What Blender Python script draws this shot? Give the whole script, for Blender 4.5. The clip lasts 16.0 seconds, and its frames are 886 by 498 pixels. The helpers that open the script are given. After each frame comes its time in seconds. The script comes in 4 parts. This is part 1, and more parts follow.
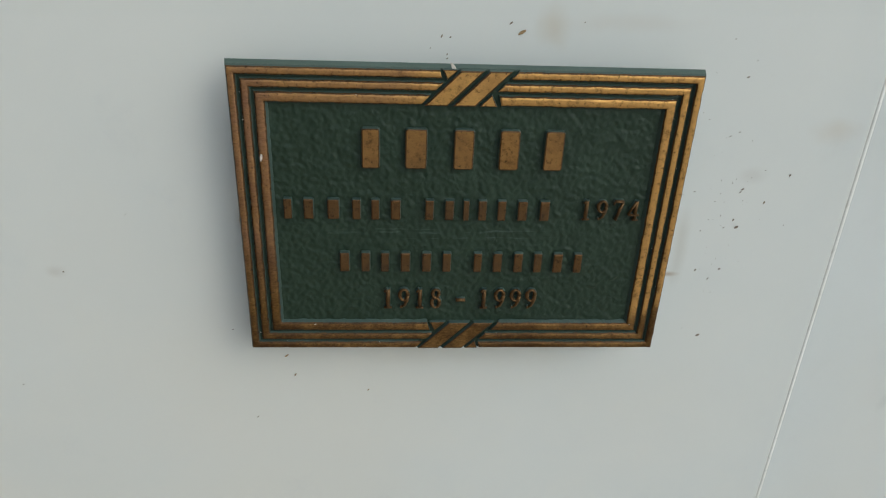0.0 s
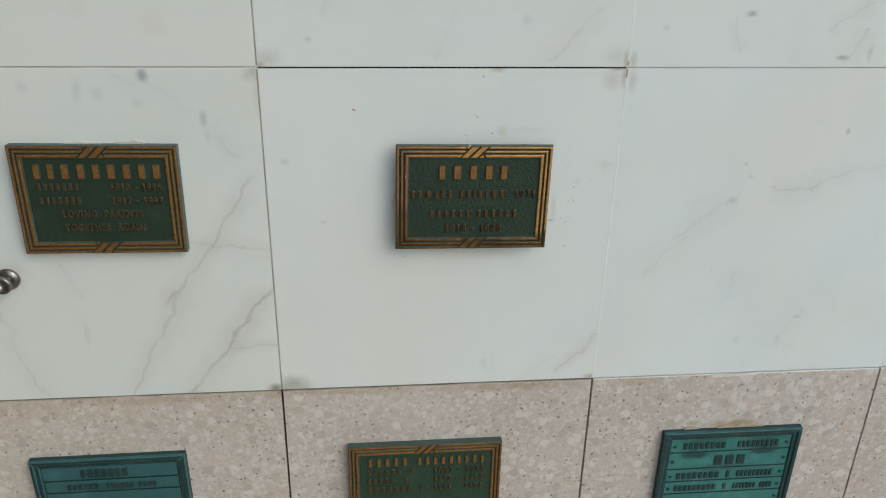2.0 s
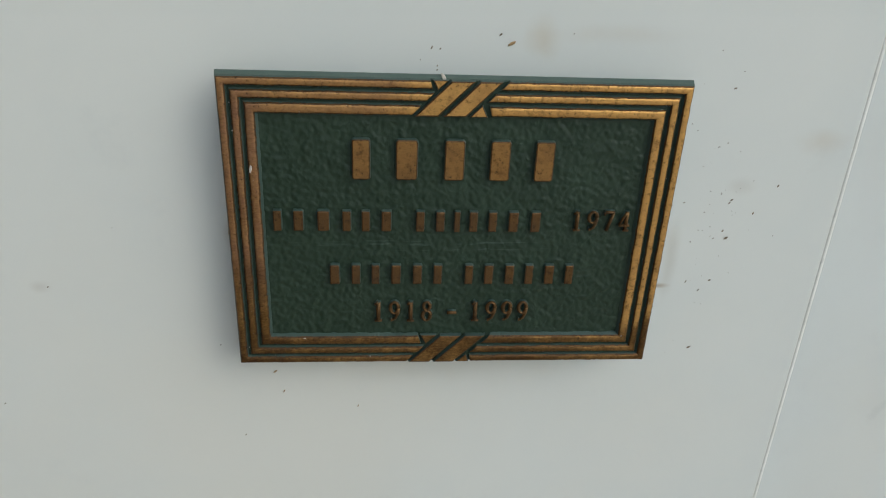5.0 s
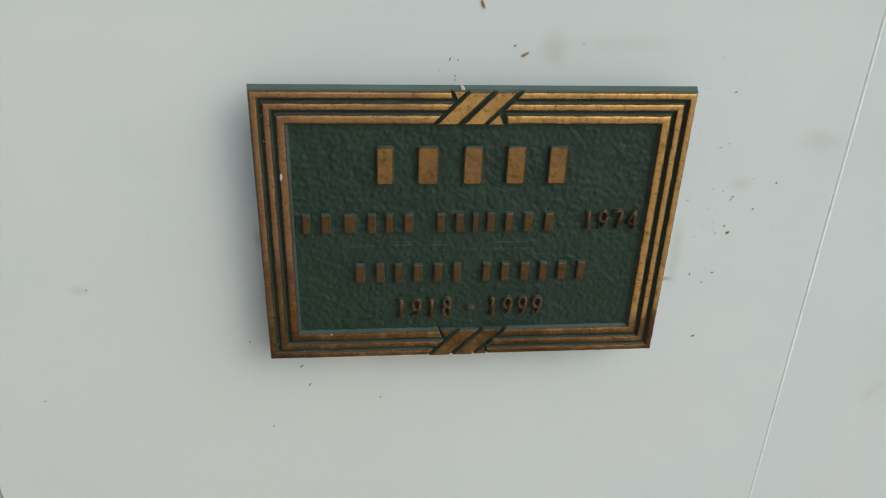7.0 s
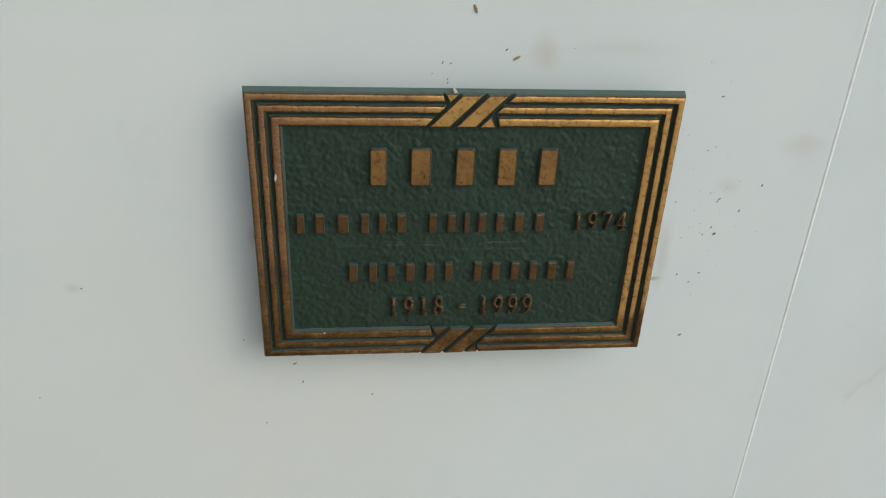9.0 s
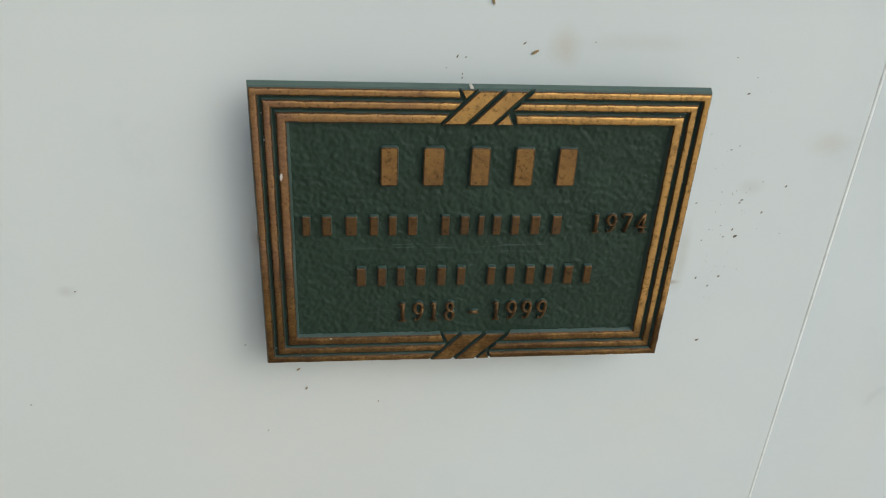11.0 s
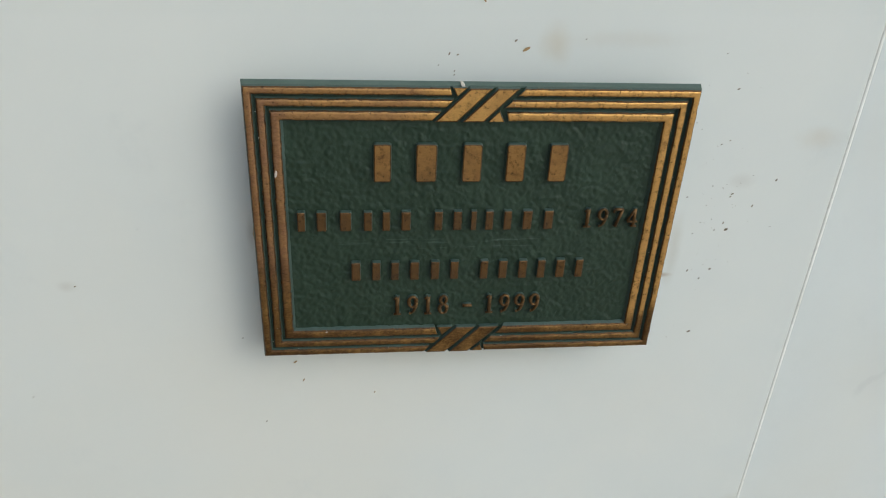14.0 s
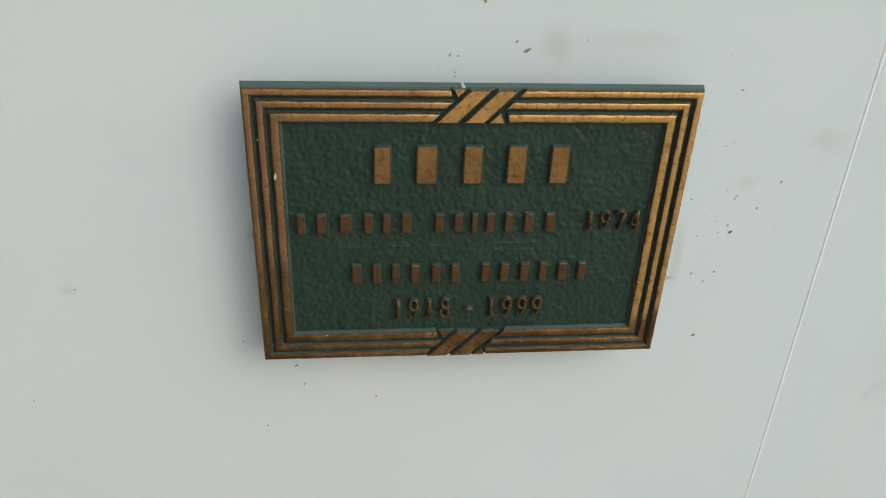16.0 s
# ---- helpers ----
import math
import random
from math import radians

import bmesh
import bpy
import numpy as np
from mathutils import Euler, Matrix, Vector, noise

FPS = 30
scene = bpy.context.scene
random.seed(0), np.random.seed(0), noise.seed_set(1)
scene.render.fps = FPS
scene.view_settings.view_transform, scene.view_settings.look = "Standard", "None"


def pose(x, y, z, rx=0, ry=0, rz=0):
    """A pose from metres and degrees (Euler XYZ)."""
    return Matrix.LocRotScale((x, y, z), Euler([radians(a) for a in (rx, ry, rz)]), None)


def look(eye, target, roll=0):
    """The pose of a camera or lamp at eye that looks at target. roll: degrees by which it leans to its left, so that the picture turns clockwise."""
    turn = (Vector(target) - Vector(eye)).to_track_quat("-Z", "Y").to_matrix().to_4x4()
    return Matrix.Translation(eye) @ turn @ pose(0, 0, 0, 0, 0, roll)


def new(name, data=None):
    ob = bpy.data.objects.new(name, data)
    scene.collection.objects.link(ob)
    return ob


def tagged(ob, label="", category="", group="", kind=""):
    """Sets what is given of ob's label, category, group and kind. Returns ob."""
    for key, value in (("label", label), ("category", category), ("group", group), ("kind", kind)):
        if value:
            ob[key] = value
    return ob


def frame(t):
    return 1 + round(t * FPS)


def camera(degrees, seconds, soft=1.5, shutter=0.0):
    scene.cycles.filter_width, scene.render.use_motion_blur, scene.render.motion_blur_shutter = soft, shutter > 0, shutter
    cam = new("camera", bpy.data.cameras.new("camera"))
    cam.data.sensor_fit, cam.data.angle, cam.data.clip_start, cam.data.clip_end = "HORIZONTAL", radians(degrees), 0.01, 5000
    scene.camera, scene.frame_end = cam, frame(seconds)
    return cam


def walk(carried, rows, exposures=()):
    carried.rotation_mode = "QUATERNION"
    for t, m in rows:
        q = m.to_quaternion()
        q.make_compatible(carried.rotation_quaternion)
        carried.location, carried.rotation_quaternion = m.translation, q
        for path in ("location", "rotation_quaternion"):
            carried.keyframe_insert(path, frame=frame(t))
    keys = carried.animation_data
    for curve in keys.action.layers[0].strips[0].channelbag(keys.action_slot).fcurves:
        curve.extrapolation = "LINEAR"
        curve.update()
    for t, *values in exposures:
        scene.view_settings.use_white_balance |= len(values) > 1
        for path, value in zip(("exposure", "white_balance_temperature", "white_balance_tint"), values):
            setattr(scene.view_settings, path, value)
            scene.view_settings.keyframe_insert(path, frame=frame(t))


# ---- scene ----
import collections

# One unit is the width of the middle plaque; the wall's front is the plane y = 0, and it faces -y.
U = 0.14
ZC = 1.15

cam = camera(60.43, 16.0, soft=1.1)
# seconds, eye, target, roll
PATH = [
    (0, (-0.02079, -0.23230, 1.25954), (0.03909, 0.64348, 0.78056), 1.75),
    (0.5, (-0.02789, -0.26291, 1.28166), (0.02263, 0.61057, 0.79742), 0.26),
    (0.8, (-0.03959, -0.32917, 1.32199), (0.01358, 0.54644, 0.84191), -0.95),
    (1, (-0.04586, -0.37431, 1.34394), (0.01102, 0.50511, 0.87130), 0.56),
    (1.2, (-0.05962, -0.42908, 1.35863), (0.01373, 0.45691, 0.90077), 1.75),
    (1.5, (-0.06521, -0.54364, 1.37765), (0.00791, 0.35349, 0.94198), 1.28),
    (1.7, (-0.08417, -0.61394, 1.38193), (0.00271, 0.28901, 0.96105), 1.66),
    (2, (-0.09341, -0.66436, 1.38512), (-0.00013, 0.24773, 0.98587), 1.09),
    (2.3, (-0.08029, -0.65740, 1.37815), (0.01431, 0.25948, 0.99038), 1.02),
    (2.5, (-0.07204, -0.60975, 1.37296), (0.03016, 0.30515, 0.98245), 0.94),
    (2.7, (-0.05633, -0.53862, 1.35448), (0.04201, 0.38127, 0.97485), 1.15),
    (3, (-0.04028, -0.40238, 1.33445), (0.05413, 0.51858, 0.95640), 1.34),
    (3.2, (-0.03780, -0.33604, 1.31157), (0.06497, 0.57648, 0.91567), 0.73),
    (3.5, (-0.03405, -0.27540, 1.27125), (0.08008, 0.62318, 0.84755), 1.47),
    (4, (-0.02311, -0.23003, 1.25710), (0.08250, 0.66413, 0.82199), 2.94),
    (4.5, (-0.02106, -0.22919, 1.25698), (0.06601, 0.66169, 0.81118), 2.60),
    (5, (-0.02264, -0.23274, 1.25545), (0.05707, 0.65621, 0.80444), 1.95),
    (7.5, (-0.03323, -0.24531, 1.26789), (0.05578, 0.63418, 0.80036), 1.22),
    (8, (-0.03254, -0.24740, 1.26883), (0.05912, 0.63146, 0.80063), 1.58),
    (10.5, (-0.03690, -0.23758, 1.26740), (0.07347, 0.63498, 0.79152), 2.04),
    (11, (-0.03901, -0.23305, 1.26603), (0.07231, 0.63777, 0.78719), 2.44),
    (11.5, (-0.04175, -0.22880, 1.26374), (0.07049, 0.63899, 0.77965), 2.63),
    (12, (-0.03981, -0.23129, 1.26616), (0.07320, 0.63394, 0.77769), 2.75),
    (12.5, (-0.03874, -0.23370, 1.26775), (0.07053, 0.62960, 0.77505), 2.36),
    (13, (-0.03796, -0.23320, 1.26780), (0.06634, 0.62945, 0.77287), 2.17),
    (13.5, (-0.04054, -0.23226, 1.26727), (0.06798, 0.62959, 0.77185), 2.30),
    (14, (-0.03616, -0.23511, 1.27049), (0.07100, 0.62708, 0.77538), 2.17),
    (14.5, (-0.03523, -0.23830, 1.27190), (0.07110, 0.62649, 0.78116), 2.10),
    (15, (-0.03470, -0.23735, 1.27133), (0.07176, 0.62723, 0.78024), 2.39),
    (15.5, (-0.03427, -0.23626, 1.27036), (0.06887, 0.63044, 0.78230), 2.19),
    (16, (-0.03392, -0.23389, 1.26900), (0.06415, 0.63233, 0.77905), 1.82),
]
EXPOSURES = [
    (0, 0.105, 5670, -2),
    (0.5, 0.205, 5670, -2),
    (1, 0.265, 5670, -2),
    (1.5, 0.235, 5670, -2),
    (2, 0.195, 5670, -2),
    (2.5, 0.055, 5670, -2),
    (3, -0.045, 5670, -2),
    (3.5, -0.125, 5670, -2),
    (4, -0.065, 5670, -2),
    (4.5, 0.025, 5670, -2),
    (5, 0.105, 5670, -2),
    (7.5, 0.225, 5670, -2),
    (8, 0.225, 5670, -2),
    (10.5, 0.275, 5670, -2),
    (12.5, 0.305, 5670, -2),
    (14.5, 0.325, 5670, -2),
    (16, 0.315, 5670, -2),
]
walk(cam, [(t, look(eye, target, roll)) for t, eye, target, roll in PATH], EXPOSURES)

# ---- light: bright overcast sky, the sun behind thin cloud ahead of the wall ----
SUN_EL, SUN_ROT = radians(38), radians(134)
world = bpy.data.worlds.new("sky")
scene.world = world
world.use_nodes = True
wn = world.node_tree
sky = wn.nodes.new("ShaderNodeTexSky")
sky.sky_type = "NISHITA"
sky.sun_disc = False
sky.sun_elevation, sky.sun_rotation = SUN_EL, SUN_ROT
sky.air_density, sky.dust_density, sky.ozone_density = 1.0, 4.0, 1.0
wn.links.new(sky.outputs[0], wn.nodes["Background"].inputs[0])
wn.nodes["Background"].inputs[1].default_value = 0.1085

sun = new("sun", bpy.data.lights.new("sun", "SUN"))
sun.data.energy = 0.37
sun.data.angle = radians(70)
sun.data.color = (1.0, 0.95, 0.88)
toward = Vector((math.sin(SUN_ROT) * math.cos(SUN_EL), math.cos(SUN_ROT) * math.cos(SUN_EL), math.sin(SUN_EL)))
sun.matrix_world = look(toward * 20, (0, 0, 0))


# ---- materials ----
class Nodes:
    """A small writer of node trees."""

    def __init__(self, name):
        self.mat = bpy.data.materials.new(name)
        self.mat.use_nodes = True
        self.tree = self.mat.node_tree
        self.bsdf = self.tree.nodes["Principled BSDF"]

    def put(self, socket, value):
        if isinstance(value, bpy.types.NodeSocket):
            self.tree.links.new(value, socket)
        elif isinstance(value, (tuple, list)) and len(value) == 3 and socket.type == "RGBA":
            socket.default_value = (*value, 1)
        else:
            socket.default_value = value

    def node(self, kind, out=0, **inputs):
        n = self.tree.nodes.new(kind)
        for key, value in inputs.items():
            self.put(n.inputs[int(key[1:])], value)
        return n, n.outputs[out]

    def math(self, op, a, b=0.0, clamp=False):
        n, o = self.node("ShaderNodeMath", i0=a, i1=b)
        n.operation, n.use_clamp = op, clamp
        return o

    def vec(self, op, a, b=(0, 0, 0), out=0):
        n, _ = self.node("ShaderNodeVectorMath", i0=a, i1=b)
        n.operation = op
        return n.outputs["Value"] if op in ("DOT_PRODUCT", "LENGTH", "DISTANCE") else n.outputs[0]

    def ramp(self, value, lo, hi, a=0.0, b=1.0):
        n, o = self.node("ShaderNodeMapRange", i0=value, i1=lo, i2=hi, i3=a, i4=b)
        n.interpolation_type = "SMOOTHSTEP"
        return o

    def noise(self, at, scale, detail=3.0, rough=0.5, out=0):
        n = self.tree.nodes.new("ShaderNodeTexNoise")
        self.put(n.inputs["Vector"], at)
        n.inputs["Scale"].default_value, n.inputs["Detail"].default_value, n.inputs["Roughness"].default_value = scale, detail, rough
        return n.outputs[out]

    def cells(self, at, scale, feature="F1"):
        n = self.tree.nodes.new("ShaderNodeTexVoronoi")
        n.feature = feature
        self.put(n.inputs["Vector"], at)
        n.inputs["Scale"].default_value = scale
        return n

    def mix(self, how, a, b, blend="MIX"):
        n = self.tree.nodes.new("ShaderNodeMix")
        n.data_type, n.blend_type = "RGBA", blend
        self.put(n.inputs[0], how), self.put(n.inputs[6], a), self.put(n.inputs[7], b)
        return n.outputs[2]

    def bump(self, height, strength, distance):
        n = self.tree.nodes.new("ShaderNodeBump")
        n.inputs["Strength"].default_value, n.inputs["Distance"].default_value = strength, distance
        self.put(n.inputs["Height"], height)
        self.put(self.bsdf.inputs["Normal"], n.outputs[0])

    def finish(self, colour, rough, metal=0.0, spec=0.5):
        self.put(self.bsdf.inputs["Base Color"], colour)
        self.put(self.bsdf.inputs["Roughness"], rough)
        self.put(self.bsdf.inputs["Metallic"], metal)
        self.bsdf.inputs["Specular IOR Level"].default_value = spec
        return self.mat

    def place(self):
        """World place."""
        return self.tree.nodes.new("ShaderNodeNewGeometry").outputs["Position"]

    def local(self):
        return self.tree.nodes.new("ShaderNodeTexCoord").outputs["Object"]


def marble(name, veins=(), stains_shade=(), base=(0.76, 0.77, 0.755)):
    """White marble. veins: x, z, degrees, half length, half width, strength; marks, stained or shaded: x, z, rx, rz,
    strength, colour; in units of U about the plaque.
    """
    n = Nodes(name)
    p = n.place()
    q = n.vec("MULTIPLY", n.vec("SUBTRACT", p, (0, 0, ZC)), (1 / U, 1 / U, 1 / U))
    wob = n.vec("SUBTRACT", n.noise(q, 1.7, 5, 0.6, 1), (0.5, 0.5, 0.5))
    wob2 = n.vec("SUBTRACT", n.noise(q, 9.0, 3, 0.6, 1), (0.5, 0.5, 0.5))
    w = n.vec("ADD", n.vec("ADD", q, n.vec("MULTIPLY", wob, (0.34, 0, 0.34))), n.vec("MULTIPLY", wob2, (0.038, 0, 0.038)))
    cloud = n.noise(q, 0.8, 5, 0.6)
    col = n.mix(n.ramp(cloud, 0.35, 0.7), base, (0.71, 0.735, 0.735))
    col = n.mix(n.ramp(n.noise(q, 0.7, 3), 0.45, 0.7, 0, 0.6), col, (0.77, 0.75, 0.70))
    col = n.mix(n.ramp(n.noise(q, 3.5, 6, 0.65), 0.58, 0.78, 0, 0.35), col, (0.64, 0.66, 0.665))
    fade = n.ramp(n.noise(q, 2.6, 4, 0.6), 0.3, 0.6, 0.45, 1)
    for x, z, deg, half, wide, strong, tone in veins:
        c, s = math.cos(radians(deg)), math.sin(radians(deg))
        off = n.vec("SUBTRACT", w, (x, 0, z))
        across = n.math("ABSOLUTE", n.vec("DOT_PRODUCT", off, (-s, 0, c)))
        along = n.math("ABSOLUTE", n.vec("DOT_PRODUCT", off, (c, 0, s)))
        m = n.math("MULTIPLY", n.ramp(across, 0, wide * 0.9, 0.78, 0), n.ramp(along, half * 0.75, half, 1, 0))
        halo = n.math("MULTIPLY", n.ramp(across, 0, wide * 5.0, 0.30, 0), n.ramp(along, half * 0.6, half, 1, 0))
        m = n.math("MULTIPLY", n.math("MULTIPLY", n.math("MAXIMUM", m, halo), fade), strong, True)
        col = n.mix(m, col, tone)
    for x, z, rx, rz, strong, tone in stains_shade:
        off = n.vec("MULTIPLY", n.vec("SUBTRACT", n.vec("ADD", q, n.vec("MULTIPLY", wob2, (rx * 0.8, 0, rz * 0.8))), (x, 0, z)), (1 / rx, 0, 1 / rz))
        m = n.math("MULTIPLY", n.ramp(n.vec("LENGTH", off), 0.0, 1.0, strong, 0), n.ramp(n.noise(q, 14, 3), 0.2, 0.55, 0.7, 1))
        col = n.mix(m, col, tone)
    n.bump(n.noise(q, 30, 3), 0.05, 0.0004)
    return n.finish(col, n.ramp(n.noise(q, 6, 3), 0.3, 0.7, 0.34, 0.46), 0, 0.35)


def terrazzo():
    n = Nodes("terrazzo")
    p = n.place()
    q = n.vec("MULTIPLY", p, (1 / U, 1 / U, 1 / U))
    w = n.vec("ADD", q, n.vec("MULTIPLY", n.vec("SUBTRACT", n.noise(q, 14, 2, 0.5, 1), (0.5, 0.5, 0.5)), (0.035, 0.035, 0.035)))
    big, small, crumbs = n.cells(w, 14), n.cells(w, 28), n.cells(w, 60)
    tone = n.mix(n.ramp(n.noise(q, 1.1, 3), 0.35, 0.65), (0.51, 0.435, 0.375), (0.555, 0.49, 0.44))

    def chips(cell, col, cut, strong):
        r = n.vec("DOT_PRODUCT", cell.outputs["Color"], (1, 0, 0))
        k = n.vec("DOT_PRODUCT", cell.outputs["Color"], (0, 1, 0))
        own = n.mix(n.ramp(k, 0.0, 0.8), (0.455, 0.382, 0.328), (0.665, 0.62, 0.585))
        own = n.mix(n.ramp(k, 0.92, 0.95, 0, 0.55), own, (0.50, 0.34, 0.24))
        own = n.mix(n.ramp(k, 0.04, 0.06, 0.5, 0), own, (0.39, 0.37, 0.35))
        inside = n.ramp(cell.outputs["Distance"], 0.42, 0.72, strong, 0)
        return n.mix(n.math("MULTIPLY", inside, n.ramp(r, cut, cut + 0.02)), col, own)

    col = chips(crumbs, tone, 0.15, 0.50)
    col = chips(small, col, 0.35, 0.60)
    col = chips(big, col, 0.66, 0.75)
    pit = n.cells(n.vec("ADD", w, (3.1, 0, 7.7)), 22)
    pick = n.vec("DOT_PRODUCT", pit.outputs["Color"], (0, 0, 1))
    hole = n.math("MULTIPLY", n.ramp(pit.outputs["Distance"], 0.14, 0.25, 1, 0), n.ramp(pick, 0.48, 0.53))
    hole = n.math("MULTIPLY", hole, n.ramp(n.noise(q, 40, 2), 0.36, 0.5))
    col = n.mix(n.math("MULTIPLY", hole, 0.85), col, (0.15, 0.11, 0.10))
    col = n.mix(n.ramp(n.noise(q, 3, 5, 0.7), 0.56, 0.8, 0, 0.45), col, (0.42, 0.30, 0.22))
    for x, z, rx, rz, strong in ((2.185, -1.963, 0.22, 0.05, 0.75), (1.822, -1.947, 0.08, 0.03, 0.7), (-1.308, -1.518, 0.35, 0.05, 0.45), (0.560, -1.528, 0.5, 0.05, 0.35), (-3.125, -1.589, 0.3, 0.12, 0.35), (-2.317, -1.528, 0.9, 0.06, 0.5), (-0.752, -1.523, 0.55, 0.045, 0.55), (0.207, -1.528, 0.6, 0.05, 0.5),
                             (1.317, -1.528, 0.35, 0.06, 0.4), (2.145, -1.968, 0.30, 0.045, 0.6)):
        off = n.vec("MULTIPLY", n.vec("SUBTRACT", w, (x, 0, z + ZC / U)), (1 / rx, 0, 1 / rz))
        m = n.math("MULTIPLY", n.ramp(n.vec("LENGTH", off), 0.3, 1.0, strong, 0), n.ramp(n.noise(q, 9, 4), 0.3, 0.6, 0.3, 1))
        col = n.mix(m, col, (0.38, 0.27, 0.17))
    n.bump(n.math("SUBTRACT", n.noise(q, 22, 3), n.math("MULTIPLY", hole, 1.5)), 0.25, 0.0005)
    return n.finish(col, 0.5, 0, 0.35)


def bronze(name, light, dark, wear=0.5, tarnish_shade=(), pitted=0.58, browned=()):
    """Sanded bronze faces, tarnished brown; the sanding runs along x. Both spot lists: x, z, rx, rz, strength of
    stretches part oxidised, part weak reflection put into the colour.
    """
    n = Nodes(name)
    p = n.vec("MULTIPLY", n.place(), (1 / U, 1 / U, 1 / U))
    grain = n.noise(n.vec("MULTIPLY", p, (90, 1, 260)), 1.0, 5, 0.75)
    blot = n.noise(p, 7.5, 6, 0.65)
    speck = n.noise(p, 75, 5, 0.7)
    pits = n.noise(p, 150, 3, 0.6)
    col = n.mix(n.ramp(grain, 0.36, 0.70, 0, 0.22), light, dark)
    col = n.mix(n.ramp(blot, 0.42, 0.72, 0, 0.6), col, dark)
    col = n.mix(n.ramp(speck, 0.48, 0.68, 0, 0.6), col, tuple(v * 0.55 for v in dark))
    streak = n.noise(n.vec("MULTIPLY", p, (9, 1, 9)), 2.2, 8, 0.75)
    col = n.mix(n.ramp(streak, 0.54, 0.72, 0, 0.55), col, (0.10, 0.055, 0.026))

    def zone(x, z, rx, rz, strong):
        off = n.vec("MULTIPLY", n.vec("SUBTRACT", p, (x, 0, z + ZC / U)), (1 / rx, 0, 1 / rz))
        return n.math("MULTIPLY", n.ramp(n.vec("LENGTH", off), 0.5, 1.0, strong, 0), n.ramp(streak, 0.30, 0.58, 0.6, 1))

    for spot in browned:
        col = n.mix(zone(*spot), col, n.mix(n.ramp(grain, 0.38, 0.62), (0.33, 0.178, 0.105), (0.225, 0.118, 0.067)))
    for spot in tarnish_shade:
        col = n.mix(n.math("MULTIPLY", zone(*spot), n.ramp(grain, 0.36, 0.6, 0.75, 1)), col, (0.075, 0.036, 0.014))
    col = n.mix(n.ramp(pits, pitted, pitted + 0.1, 0, wear), col, (0.045, 0.030, 0.018))
    n.bump(n.math("ADD", n.math("ADD", grain, n.math("MULTIPLY", speck, -0.8)), n.math("MULTIPLY", n.ramp(pits, pitted, pitted + 0.12), -1.2)), 0.35, 0.0003)
    return n.finish(col, n.ramp(blot, 0.3, 0.7, 0.46, 0.6), n.ramp(blot, 0.35, 0.7, 0.95, 0.7), 0.4)


def paint(name, base, pale, rough=0.45, pebble=0.6, smudges=(), scuffs=()):
    """Thick enamel in the cast ground of a plaque: green, weathered to a paler bloom."""
    n = Nodes(name)
    p = n.vec("MULTIPLY", n.place(), (1 / U, 1 / U, 1 / U))
    w = n.vec("ADD", p, n.vec("MULTIPLY", n.noise(p, 26, 2, 0.5, 1), (0.03, 0.03, 0.03)))
    cell = n.cells(w, 75, "SMOOTH_F1")
    fine = n.noise(p, 130, 3, 0.6)
    bloom = n.noise(p, 7, 6, 0.65)
    col = n.mix(n.ramp(bloom, 0.45, 0.8, 0, 0.55), base, pale)
    col = n.mix(n.ramp(fine, 0.62, 0.8, 0, 0.3), col, pale)
    for x, z, rx, rz, strong in smudges:
        off = n.vec("MULTIPLY", n.vec("SUBTRACT", n.vec("ADD", p, n.vec("MULTIPLY", n.noise(p, 12, 2, 0.5, 1), (0.05, 0, 0.05))), (x + 0.025, 0, z + 0.025 + ZC / U)), (1 / rx, 0, 1 / rz))
        col = n.mix(n.ramp(n.vec("LENGTH", off), 0.3, 1.0, strong, 0), col, (0.012, 0.035, 0.034))
    for x, z, rx, rz, strong in scuffs:
        off = n.vec("MULTIPLY", n.vec("SUBTRACT", n.vec("ADD", p, n.vec("MULTIPLY", n.noise(p, 15, 3, 0.6, 1), (0, 0, 0.012))), (x, 0, z + 0.006 + ZC / U)), (1 / rx, 0, 1 / rz))
        m = n.math("MULTIPLY", n.ramp(n.vec("LENGTH", off), 0.5, 1.0, strong, 0), n.ramp(n.noise(n.vec("MULTIPLY", p, (20, 1, 60)), 1, 3), 0.45, 0.6))
        col = n.mix(m, col, (0.16, 0.22, 0.20))
    n.bump(n.math("ADD", n.math("MULTIPLY", cell.outputs["Distance"], -1.0), n.math("MULTIPLY", fine, 0.25)), pebble, 0.0008)
    return n.finish(col, n.ramp(bloom, 0.3, 0.7, rough, rough + 0.15), 0, 0.45)


def plain(name, a, b, scale, rough, bump=0.1, metal=0.0):
    n = Nodes(name)
    p = n.place()
    m = n.noise(p, scale, 5, 0.62)
    col = n.mix(n.ramp(m, 0.35, 0.68), a, b)
    col = n.mix(n.ramp(n.noise(p, scale * 9, 3), 0.55, 0.75, 0, 0.35), col, tuple(v * 0.6 for v in a))
    n.bump(n.noise(p, scale * 12, 3), bump, 0.001)
    return n.finish(col, n.ramp(m, 0.3, 0.7, rough - 0.06, rough + 0.06), metal)


